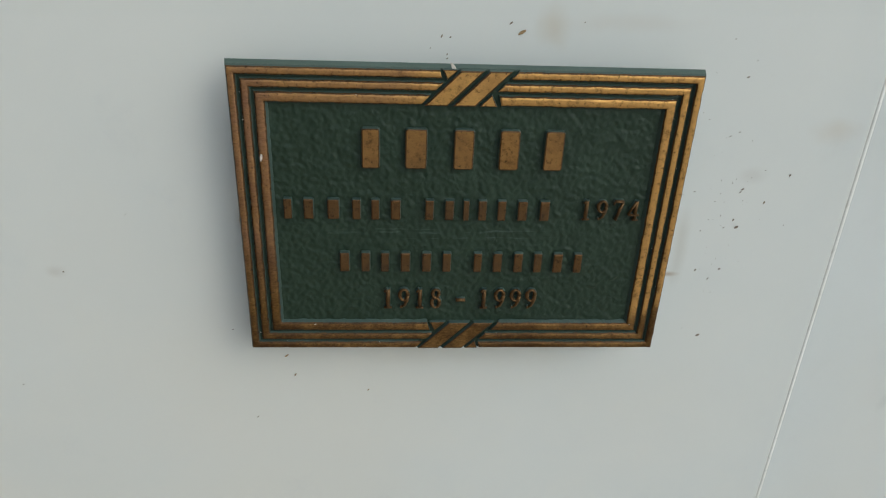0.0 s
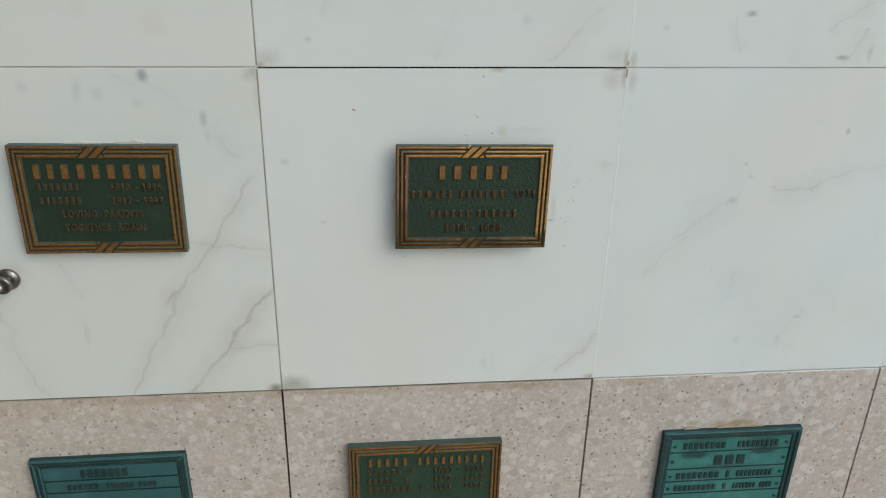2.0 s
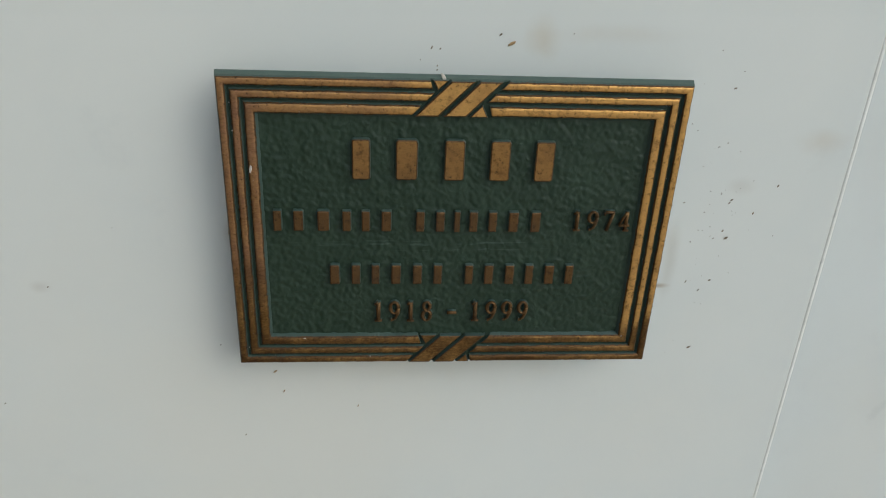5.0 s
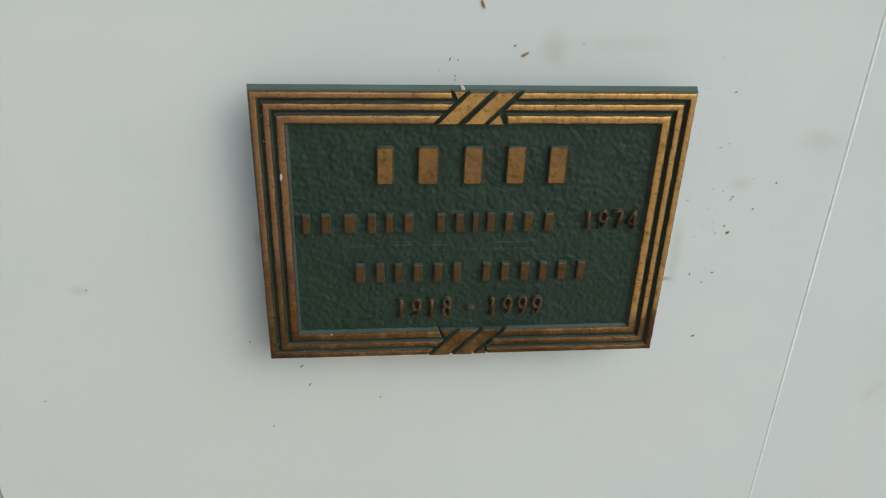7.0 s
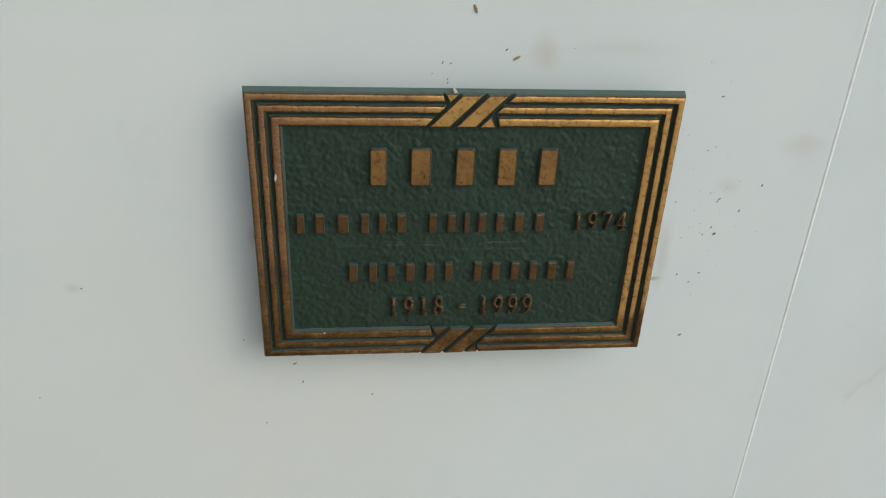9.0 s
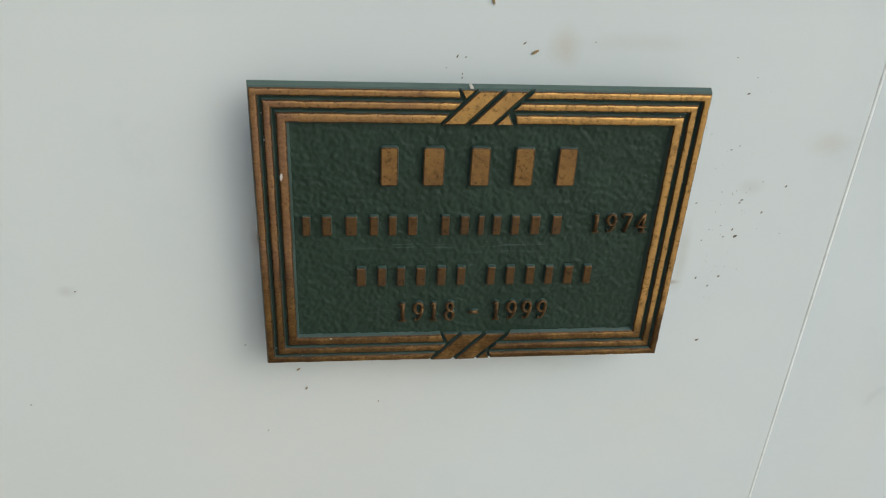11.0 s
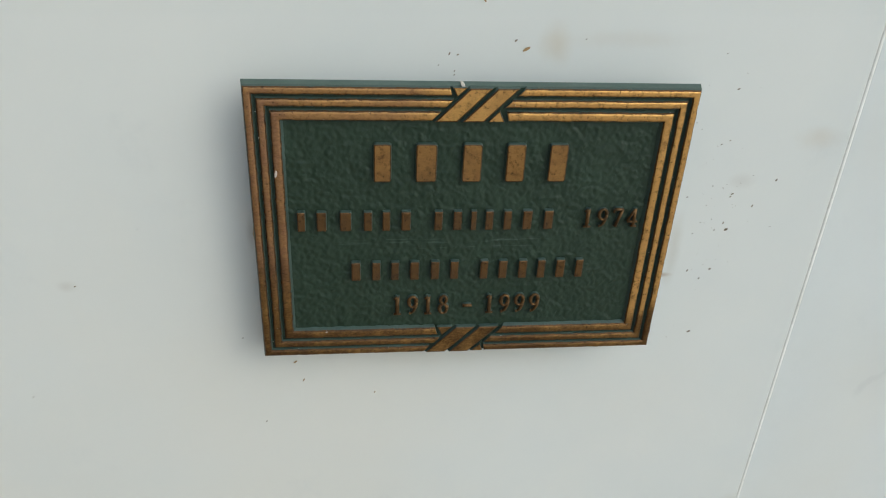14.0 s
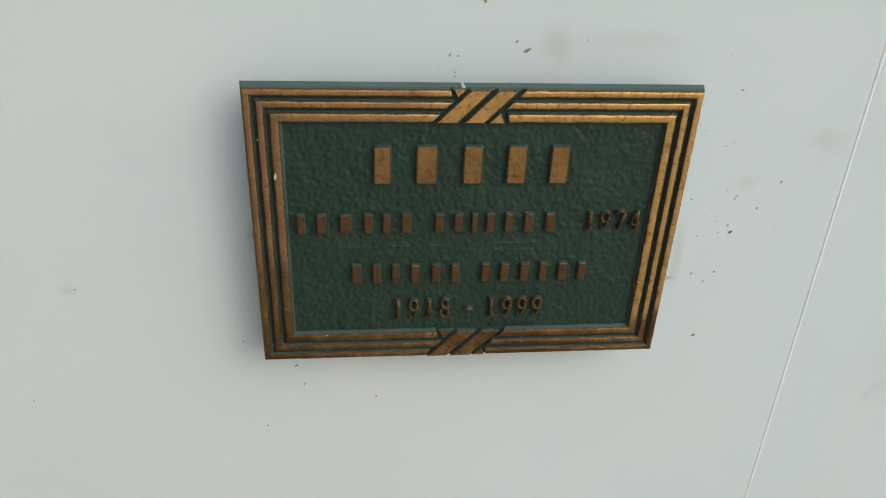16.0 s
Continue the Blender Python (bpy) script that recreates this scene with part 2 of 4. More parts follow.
TAN, GREY, BLUE, DIRT = (0.45, 0.415, 0.365), (0.46, 0.47, 0.475), (0.45, 0.47, 0.50), (0.30, 0.25, 0.19)
# a warmer panel, its base also darkened for the weaker light at the left
marble_left = marble("marble_veined", base=(0.71, 0.722, 0.69), veins=[
    (-1.732, -0.347, 53, 0.62, 0.030, 0.75, TAN), (-2.166, -1.074, 63, 0.55, 0.030, 0.55, TAN),
    (-1.671, -1.064, 54, 0.62, 0.032, 1.0, TAN), (-1.590, -0.337, -16, 0.42, 0.022, 0.4, TAN),
    (-1.510, -1.105, -4, 0.20, 0.018, 0.55, TAN), (-3.044, -1.155, -71, 0.48, 0.030, 0.4, GREY),
    (-2.660, -0.559, -78, 0.16, 0.025, 0.3, BLUE), (-1.510, 0.319, -50, 0.12, 0.02, 0.4, BLUE),
    (-1.964, 0.652, -28, 0.5, 0.025, 0.22, BLUE)],
    stains_shade=[(-2.017, 0.783, 0.055, 0.07, 0.8, (0.30, 0.31, 0.35)), (-1.686, 0.521, 0.035, 0.08, 0.55, (0.34, 0.35, 0.38)),
            (-1.671, 0.410, 0.04, 0.07, 0.3, BLUE), (-2.408, 0.702, 0.05, 0.11, 0.35, BLUE), (-2.719, 0.713, 0.05, 0.06, 0.3, BLUE),
            (-2.297, 0.672, 0.06, 0.07, 0.28, BLUE), (-1.368, 0.803, 0.10, 0.09, 0.40, DIRT), (-1.353, 0.692, 0.03, 0.20, 0.25, TAN), (-1.378, -1.468, 0.09, 0.05, 0.95, DIRT),
            (-3.024, -0.519, 0.16, 0.14, 0.35, (0.42, 0.32, 0.22)), (-2.065, 0.612, 0.05, 0.05, 0.25, BLUE), (-2.923, 0.743, 0.05, 0.07, 0.3, BLUE), (-2.620, -0.973, 0.03, 0.16, 0.25, TAN)])
marble_mid = marble("marble_plain", veins=[
    (0.873, -1.226, 38, 0.30, 0.013, 0.6, (0.45, 0.39, 0.31)), (0.509, -1.387, 30, 0.2, 0.03, 0.15, TAN)],
    stains_shade=[(0.189, 0.422, 0.05, 0.07, 0.38, (0.56, 0.47, 0.33)), (0.566, -0.119, 0.03, 0.15, 0.32, (0.47, 0.44, 0.38)),
            (0.551, -0.199, 0.035, 0.010, 0.7, (0.40, 0.31, 0.22)), (-0.521, -0.048, 0.02, 0.06, 0.3, (0.36, 0.33, 0.29)),
            (0.883, 0.753, 0.10, 0.10, 0.38, (0.47, 0.43, 0.35)), (0.959, 0.783, 0.03, 0.11, 0.55, DIRT), (0.913, 0.819, 0.09, 0.02, 0.6, DIRT),
            (-1.207, 0.231, 0.05, 0.035, 0.35, BLUE), (0.131, -1.317, 0.04, 0.06, 0.22, TAN),
            # last on this line: warm shade below the plaque, put into the marble's colour
            (-1.247, -1.448, 0.19, 0.10, 0.6, (0.45, 0.40, 0.32)), (-1.257, -1.448, 0.16, 0.13, 0.6, (0.40, 0.38, 0.34)), (0.005, -0.431, 0.50, 0.075, 0.16, (0.60, 0.52, 0.38)),
            (0.944, -1.468, 0.08, 0.03, 0.6, DIRT), (0.894, 0.187, 0.09, 0.045, 0.3, (0.58, 0.50, 0.40)),
            (0.363, 0.432, 0.22, 0.03, 0.16, (0.58, 0.50, 0.40)), (0.136, 0.814, 0.07, 0.025, 0.5, (0.45, 0.34, 0.22)),
            (-0.985, -0.186, 0.035, 0.025, 0.25, TAN), (0.710, 0.075, 0.05, 0.03, 0.2, TAN)])
marble_right = marble("marble_grey_veined", base=(0.755, 0.78, 0.785), veins=[
    (1.620, -0.216, 33, 0.30, 0.035, 0.45, GREY), (1.378, -0.489, 52, 0.25, 0.03, 0.25, GREY), (2.266, 0.026, 8, 0.20, 0.028, 0.45, GREY),
    (2.488, 0.087, 27, 0.18, 0.03, 0.45, GREY), (2.751, 0.157, 6, 0.22, 0.025, 0.3, GREY), (1.953, -0.721, 82, 0.16, 0.04, 0.2, BLUE),
    (2.428, -1.074, 58, 0.24, 0.03, 0.2, GREY)],
    stains_shade=[(1.835, -0.085, 0.06, 0.04, 0.4, GREY), (2.553, 0.407, 0.02, 0.035, 0.6, (0.25, 0.23, 0.20)), 
            (1.875, 0.184, 0.025, 0.02, 0.5, GREY), (1.923, 0.092, 0.025, 0.02, 0.5, GREY), (2.494, -1.014, 0.05, 0.025, 0.4, GREY),
            (2.044, -1.191, 0.035, 0.06, 0.3, GREY), (2.377, -1.205, 0.03, 0.09, 0.3, GREY), (1.014, 0.743, 0.05, 0.12, 0.3, DIRT)])
marble_top_mid = marble("marble_cloudy", veins=[
    (0.610, 1.056, 47, 0.28, 0.028, 0.35, TAN), (-0.874, 1.217, 62, 0.14, 0.03, 0.22, TAN), (-0.197, 1.056, 62, 0.16, 0.02, 0.2, TAN)],
    stains_shade=[(-1.023, 0.996, 0.04, 0.03, 0.45, BLUE), (0.893, 0.894, 0.13, 0.09, 0.32, (0.47, 0.43, 0.35)), (0.959, 0.874, 0.03, 0.09, 0.5, DIRT),
            (-1.277, 0.884, 0.14, 0.10, 0.42, (0.42, 0.40, 0.36)), (-1.318, 0.844, 0.05, 0.03, 0.6, DIRT), (0.308, 1.116, 0.05, 0.06, 0.3, BLUE)])
marble_top_right = marble("marble_grey_flecked", veins=[
    (2.407, 1.157, 27, 0.20, 0.022, 0.5, GREY), (1.681, 1.036, -76, 0.14, 0.025, 0.35, GREY), (2.468, 0.975, 58, 0.12, 0.03, 0.4, GREY)],
    stains_shade=[(1.733, 1.162, 0.055, 0.03, 0.75, (0.33, 0.34, 0.35)), (2.395, 0.894, 0.07, 0.025, 0.8, (0.33, 0.34, 0.35)),
            (2.579, 0.925, 0.03, 0.08, 0.5, GREY), (1.196, 1.076, 0.04, 0.03, 0.3, GREY), (1.004, 0.874, 0.04, 0.08, 0.4, DIRT)])
marble_top_left = marble("marble_cream", stains_shade=[(-1.913, 1.076, 0.12, 0.10, 0.2, (0.62, 0.55, 0.45)), (-2.317, 1.197, 0.1, 0.12, 0.15, (0.62, 0.55, 0.45))],
                         base=(0.74, 0.74, 0.71))
marble_far = marble("marble_white")
terrazzo_mat = terrazzo()
grout_pale = plain("grout_pale", (0.84, 0.84, 0.82), (0.76, 0.76, 0.72), 30, 0.8)
grout_tan = plain("grout_tan", (0.50, 0.45, 0.38), (0.34, 0.30, 0.25), 30, 0.85)
filler_mat = plain("filler", (0.74, 0.69, 0.70), (0.64, 0.58, 0.58), 60, 0.8, 0.3)
grime = plain("grime", (0.16, 0.13, 0.10), (0.07, 0.06, 0.05), 90, 0.9)
# near black, stands in for the shade inside an open joint
joint_shade = plain("joint_shade", (0.020, 0.017, 0.014), (0.035, 0.028, 0.022), 120, 0.95)
smear_pale = plain("mortar_pale", (0.60, 0.555, 0.49), (0.70, 0.67, 0.62), 45, 0.85, 0.4)
smear_brown = plain("mortar_brown", (0.42, 0.325, 0.215), (0.50, 0.43, 0.34), 45, 0.85, 0.4)
concrete = plain("concrete", (0.22, 0.20, 0.18), (0.16, 0.15, 0.14), 12, 0.9)
stucco = plain("stucco", (0.24, 0.21, 0.17), (0.19, 0.165, 0.135), 9, 0.9)
paving = plain("paving", (0.50, 0.44, 0.36), (0.42, 0.37, 0.30), 1.6, 0.85)
# left and bottom rails: real oxidation, plus their duller reflection put into the colour
bronze_face = bronze("bronze_face", (0.68, 0.395, 0.13), (0.31, 0.165, 0.055), 0.6, [
    (-0.46, -0.26, 0.11, 0.26, 0.8), (-0.15, -0.33, 0.60, 0.12, 0.95), (0.49, -0.30, 0.035, 0.10, 0.85), (0.33, -0.33, 0.36, 0.11, 0.8)], 0.62,
    [(-0.46, 0.10, 0.09, 0.36, 0.9), (-0.30, 0.33, 0.26, 0.10, 0.55)])
bronze_letter = bronze("bronze_letter", (0.40, 0.22, 0.075), (0.15, 0.08, 0.03), 0.6, (), 0.62)
bronze_dull = bronze("bronze_dull", (0.19, 0.105, 0.043), (0.055, 0.036, 0.021), 0.6, (), 0.60)
# brown patina of the rims, with the shade of their lower edges painted in
rim_dark = bronze("bronze_rim", (0.17, 0.092, 0.042), (0.055, 0.034, 0.020), 0.5, (), 0.55)
green_ground = paint("green_enamel", (0.0155, 0.033, 0.0185), (0.034, 0.062, 0.039), 0.5, 0.45, scuffs=[
    (-0.10, -0.030, 0.30, 0.003, 0.18), (0.02, -0.045, 0.25, 0.002, 0.14), (-0.20, -0.022, 0.2, 0.002, 0.18), (0.10, -0.028, 0.12, 0.002, 0.18)])
# same enamel on side faces: chalky, and lightened with sky light put into colour
green_side_lit = paint("green_enamel_side_lit", (0.052, 0.082, 0.070), (0.105, 0.148, 0.134), 0.42, 0.12)
green_edge_lit = paint("green_enamel_edge_lit", (0.078, 0.112, 0.094), (0.150, 0.190, 0.168), 0.5, 0.12)
green_bright = paint("green_enamel_grassy", (0.020, 0.048, 0.026), (0.045, 0.075, 0.045))
teal_strip = paint("verdigris_strip", (0.046, 0.170, 0.152), (0.11, 0.29, 0.265), 0.45, 0.08, [
    (1.872, -2.225, 0.17, 0.06, 0.85), (2.448, -2.205, 0.17, 0.06, 0.85), (1.953, -2.094, 0.26, 0.05, 0.5), (2.428, -2.084, 0.26, 0.05, 0.5), (2.125, -2.366, 0.45, 0.05, 0.4)])
teal_deep = paint("verdigris_deep", (0.036, 0.105, 0.112), (0.085, 0.20, 0.205), 0.45, 0.1, [
    (-2.670, -2.134, 0.24, 0.05, 0.5), (-2.670, -2.255, 0.40, 0.05, 0.4)])
teal_dark = paint("verdigris_dark", (0.014, 0.036, 0.037), (0.045, 0.10, 0.098), 0.45, 0.1)
steel = plain("tarnished_steel", (0.30, 0.285, 0.26), (0.13, 0.11, 0.095), 60, 0.34, 0.1, 1.0)
dirt_mat = plain("dirt", (0.15, 0.12, 0.09), (0.25, 0.20, 0.145), 300, 0.9)
crumb_mat = plain("crumbs", (0.20, 0.16, 0.105), (0.32, 0.26, 0.18), 300, 0.9)
husk_mat = plain("husk", (0.42, 0.28, 0.13), (0.30, 0.19, 0.09), 300, 0.7)
chip_mat = plain("pale_chip", (0.72, 0.68, 0.62), (0.55, 0.48, 0.42), 300, 0.7)


# ---- mesh helpers ----
def mesh_object(name, bm, mats, parent=None, label=""):
    me = bpy.data.meshes.new(name)
    bm.to_mesh(me)
    bm.free()
    for m in mats if isinstance(mats, (list, tuple)) else [mats]:
        me.materials.append(m)
    ob = new(name, me)
    if parent is not None:
        ob.parent = parent
    return tagged(ob, label=label)


def part(name, bm, mats, parent, label=""):
    return mesh_object(name, bm, mats, parent, label)


def rail(pairs, wide, y0, y1, seed, step=0.0045, edge=0.0040, waver=0.0010, foot=0.0):
    """A rail that runs through pairs of points on its two sides, with sloped flanks, a dark rim, a slightly bowed top and edges that waver as hand-chased ones do.
    foot: how far its inner flank runs out at the bottom. The top takes slot 0, the flanks slot 1, the rims slot 2."""
    profile = [(0.0, y0), (0.0, y1 - 0.0110), (0.60 * edge, y1 - 0.0040), (1.25 * edge, y1 - 0.0006), (wide * 0.38, y1), (wide * 0.62, y1),
               (wide - 1.25 * edge, y1 - 0.0006), (wide - 0.60 * edge, y1 - 0.0040), (wide + 0.6 * foot, y1 - 0.0110), (wide + foot, y0)]
    slots = (1, 1, 2, 0, 0, 0, 2, 1, 1)
    stations, run = [], 0.0
    for (a0, a1), (b0, b1) in zip(pairs, pairs[1:]):
        long = math.hypot(b0[0] - a0[0], b0[1] - a0[1])
        n = max(2, int(long / step))
        for i in range(n):
            k = i / n
            stations.append((run + k * long, [a + (b - a) * k for a, b in zip((*a0, *a1), (*b0, *b1))]))
        run += long
    stations.append((run, [*pairs[-1][0], *pairs[-1][1]]))
    bm = bmesh.new()
    rows = []
    for at, (xo, zo, xi, zi) in stations:
        ring = []
        for n, (off, y) in enumerate(profile):
            if n in (2, 3, 6, 7):
                off += waver * (noise.noise(Vector((at * 42, seed, 3.7 * (n > 3)))) + 1.1 * noise.noise(Vector((at * 210, seed, n))))
            k = off / wide
            ring.append(bm.verts.new(((xo + (xi - xo) * k) * U, -y * U, (zo + (zi - zo) * k) * U)))
        rows.append(ring)
    for lo, hi in zip(rows, rows[1:]):
        for n, slot in enumerate(slots):
            f = bm.faces.new((lo[n], lo[n + 1], hi[n + 1], hi[n]))
            f.material_index, f.smooth = slot, slot == 0
    for end in (rows[0], rows[-1]):
        bm.faces.new(end).material_index = 1
    bmesh.ops.recalc_face_normals(bm, faces=bm.faces)
    return bm


def inset(outline, by):
    """A clockwise outline drawn in by so much."""
    out = []
    n = len(outline)
    for i in range(n):
        (xa, za), (x, z), (xb, zb) = outline[i - 1], outline[i], outline[(i + 1) % n]
        la, lb = math.hypot(x - xa, z - za), math.hypot(xb - x, zb - z)
        pa, pb = ((z - za) / la, (xa - x) / la), ((zb - z) / lb, (x - xb) / lb)
        k = by / max(0.35, 1 + pa[0] * pb[0] + pa[1] * pb[1])
        out.append((x + (pa[0] + pb[0]) * k, z + (pa[1] + pb[1]) * k))
    return out


def prism(bm, outline, y0, y1, bevel=0.0, steep=1.0):
    """A raised shape: outline of (x, z) in units, from depth y0 to y1 (towards -y), its sides drawn in by bevel over bevel * steep.
    The front takes slot 0, the sides slot 1, the rim between them slot 2."""
    if sum(a[0] * b[1] - b[0] * a[1] for a, b in zip(outline, outline[1:] + outline[:1])) > 0:
        outline = outline[::-1]
    levels = [(0.0, y0)]
    if bevel:
        levels += [(0.0, y1 - bevel * steep), (bevel * 0.35, y1 - bevel * 0.35), (bevel, y1)]
    else:
        levels += [(0.0, y1)]
    rings = [[bm.verts.new((x * U, -y * U, z * U)) for x, z in inset(outline, by)] for by, y in levels]
    made = [bm.faces.new(rings[-1])]
    n = len(outline)
    for level, (lo, hi) in enumerate(zip(rings, rings[1:])):
        for i in range(n):
            j = (i + 1) % n
            f = bm.faces.new((lo[i], lo[j], hi[j], hi[i]))
            f.material_index = 2 if bevel and level == 2 else 1
            made.append(f)
    made[0].normal_update()
    bmesh.ops.recalc_face_normals(bm, faces=made)
    made[0].normal_update()
    if made[0].normal.y > 0:
        bmesh.ops.reverse_faces(bm, faces=made)
    return bm


def box_outline(x0, x1, z0, z1):
    return [(x0, z0), (x1, z0), (x1, z1), (x0, z1)]


def thing(name, x, z, label, category, lean=0.0, group="", off=0.0):
    """An Empty at x, z in units, off the wall's front by so much."""
    ob = new(name)
    ob.matrix_world = pose(x * U, -off * U, ZC + z * U, 0, lean, 0)
    ob.empty_display_size = 0.02
    return tagged(ob, label, category, group)


def lettering(text, x0, x1, z0, z1, y0, y1, mats, parent, label=""):
    """Raised characters that fill the given box, in units."""
    curve = bpy.data.curves.new("text", "FONT")
    curve.body, curve.extrude, curve.bevel_depth, curve.resolution_u = text, 0.06, 0.012, 4
    curve.space_character, curve.offset = 1.25, 0.022
    temp = new("text", curve)
    me = bpy.data.meshes.new_from_object(temp.evaluated_get(bpy.context.evaluated_depsgraph_get()))
    bpy.data.objects.remove(temp)
    co = np.array([v.co[:] for v in me.vertices])
    lo, hi = co.min(0), co.max(0)
    k = (co - lo) / (hi - lo)
    out = np.stack([x0 + (x1 - x0) * k[:, 0], -(y0 + (y1 - y0) * k[:, 2]), z0 + (z1 - z0) * k[:, 1]], 1) * U
    # one part for each letter: the pieces that hang together
    owner = list(range(len(me.vertices)))

    def root(i):
        while owner[i] != i:
            owner[i] = owner[owner[i]]
            i = owner[i]
        return i

    for e in me.edges:
        owner[root(e.vertices[0])] = root(e.vertices[1])
    groups = collections.defaultdict(list)
    for f in me.polygons:
        groups[root(f.vertices[0])].append(f)
    for faces in groups.values():
        bm, made = bmesh.new(), {}
        for f in faces:
            for i in f.vertices:
                if i not in made:
                    made[i] = bm.verts.new(out[i])
            piece = bm.faces.new([made[i] for i in f.vertices])
            piece.material_index = f.material_index
        bmesh.ops.recalc_face_normals(bm, faces=bm.faces)
        for f in bm.faces:
            f.normal_update()
            f.material_index = 0 if f.normal.y < -0.8 else 1
        part("letter", bm, mats, parent, label)
    bpy.data.meshes.remove(me)


def bars(words, z0, z1, y0, y1, mats, parent, label="", fill=0.47):
    """A line of writing as plain raised bars with rounded corners; words given as (x0, x1, how many, or the relative widths)."""
    for x0, x1, widths in words:
        if isinstance(widths, int):
            widths = [1] * widths
        unit, x, shapes = (x1 - x0) / sum(widths), x0, {}
        for w in widths:
            step = unit * w
            if w not in shapes:
                h = step * fill / 2
                c = min(h, z1 - z0) * 0.28
                pts = [(-h, z0 + c), (-h, z1 - c), (-h + 0.3 * c, z1 - 0.3 * c), (-h + c, z1), (h - c, z1), (h - 0.3 * c, z1 - 0.3 * c), (h, z1 - c),
                       (h, z0 + c), (h - 0.3 * c, z0 + 0.3 * c), (h - c, z0), (-h + c, z0), (-h + 0.3 * c, z0 + 0.3 * c)]
                bar = part("letter_bar", prism(bmesh.new(), pts, y0, y1, min(0.0040, h * 0.35), 2.6), mats, parent, label)
                shapes[w] = bar.data
            else:
                bar = new("letter_bar", shapes[w])
                bar.parent = parent
                tagged(bar, label=label)
            bar.location.x = (x + step / 2) * U
            x += step


def arc(cx, cz, rx, rz, a0, a1, thick, thin, n=14):
    """Points of a bowed stroke, thick at its sides and thin above and below, as (x, z, width)."""
    out = []
    for i in range(n + 1):
        a = radians(a0 + (a1 - a0) * i / n)
        out.append((cx + rx * math.cos(a), cz + rz * math.sin(a), thin + (thick - thin) * abs(math.cos(a)) ** 1.5))
    return out


# strokes of old-style numerals with serifs, in a box one high
STROKES = {
    "0": [arc(0.31, 0.5, 0.22, 0.45, 0, 360, 0.17, 0.09, 24)],
    "1": [[(0.31, 0.02, 0.17), (0.31, 0.97, 0.17)], [(0.12, 0.04, 0.09), (0.50, 0.04, 0.09)], [(0.31, 0.95, 0.12), (0.13, 0.83, 0.08)]],
    "2": [arc(0.30, 0.72, 0.20, 0.24, 170, -40, 0.16, 0.09), [(0.45, 0.56, 0.15), (0.08, 0.08, 0.10)], [(0.06, 0.07, 0.13), (0.52, 0.07, 0.13)], [(0.52, 0.05, 0.08), (0.54, 0.22, 0.06)]],
    "4": [[(0.40, 0.97, 0.10), (0.05, 0.30, 0.10)], [(0.03, 0.28, 0.10), (0.58, 0.28, 0.10)], [(0.41, 0.98, 0.16), (0.41, 0.02, 0.16)], [(0.26, 0.04, 0.09), (0.57, 0.04, 0.09)]],
    "5": [[(0.14, 0.94, 0.12), (0.50, 0.94, 0.12)], [(0.15, 0.94, 0.10), (0.12, 0.56, 0.10)], arc(0.28, 0.33, 0.22, 0.28, 140, -140, 0.17, 0.09)],
    "7": [[(0.06, 0.93, 0.13), (0.55, 0.93, 0.13)], [(0.08, 0.96, 0.09), (0.07, 0.76, 0.06)], [(0.52, 0.92, 0.12), (0.25, 0.02, 0.16)]],
    "8": [arc(0.31, 0.75, 0.16, 0.20, 0, 360, 0.14, 0.09, 20), arc(0.31, 0.28, 0.20, 0.24, 0, 360, 0.16, 0.09, 20)],
    "9": [arc(0.30, 0.67, 0.20, 0.27, 0, 360, 0.16, 0.09, 20), [(0.50, 0.66, 0.16), (0.47, 0.40, 0.15), (0.37, 0.17, 0.12), (0.17, 0.04, 0.08)], [(0.12, 0.06, 0.12), (0.20, 0.06, 0.12)]],
    "-": [[(0.10, 0.42, 0.14), (0.58, 0.42, 0.14)]],
}


def numerals(text, x0, x1, z0, z1, y0, y1, mats, parent, label=""):
    """Raised numerals with rounded tops that fill the given box, in units."""
    pitch = [0.42 if c == " " else 0.80 for c in text]
    kx, kz = (x1 - x0) / (sum(pitch) - 0.18), z1 - z0
    at = 0.0
    for c, wide in zip(text, pitch):
        bm = bmesh.new()
        for stroke in STROKES.get(c, ()):
            pts = [(x0 + (at + x) * kx, z0 + z * kz, w * (kx + kz) / 3.5) for x, z, w in stroke]
            rows = []
            for i, (x, z, w) in enumerate(pts):
                a, b = pts[max(i - 1, 0)], pts[min(i + 1, len(pts) - 1)]
                dx, dz = b[0] - a[0], b[1] - a[1]
                d = math.hypot(dx, dz) or 1.0
                px, pz = -dz / d, dx / d
                rows.append([bm.verts.new(((x + px * w * k) * U, -y * U, (z + pz * w * k) * U)) for k, y in
                             ((-1.4, y0), (-1.0, y1 - 0.0050), (-0.62, y1 - 0.0010), (0.0, y1), (0.62, y1 - 0.0010), (1.0, y1 - 0.0050), (1.4, y0))])
            for lo, hi in zip(rows, rows[1:]):
                for k in range(6):
                    f = bm.faces.new((lo[k], hi[k], hi[k + 1], lo[k + 1]))
                    f.material_index = 0 if 0 < k < 5 else 1
                    f.smooth = True
            for end in (rows[0], rows[-1]):
                bm.faces.new(end).material_index = 1
        at += wide
        bmesh.ops.recalc_face_normals(bm, faces=bm.faces)
        if bm.faces:
            part("numeral" if c != "-" else "dash", bm, mats, parent, label)
        else:
            bm.free()


# ---- the wall ----
JX = [0.973 + 2.312 * k for k in range(-2, 5)]          # upright joints
JZ = [-1.490 - 2.312 * k for k in (3, 2, 1, 0)] + [0.828 + 2.312 * k for k in range(0, 4)]
GAP = 0.0048                                              # half a joint, in units
THICK = 0.02                                              # of the facing panels, metres
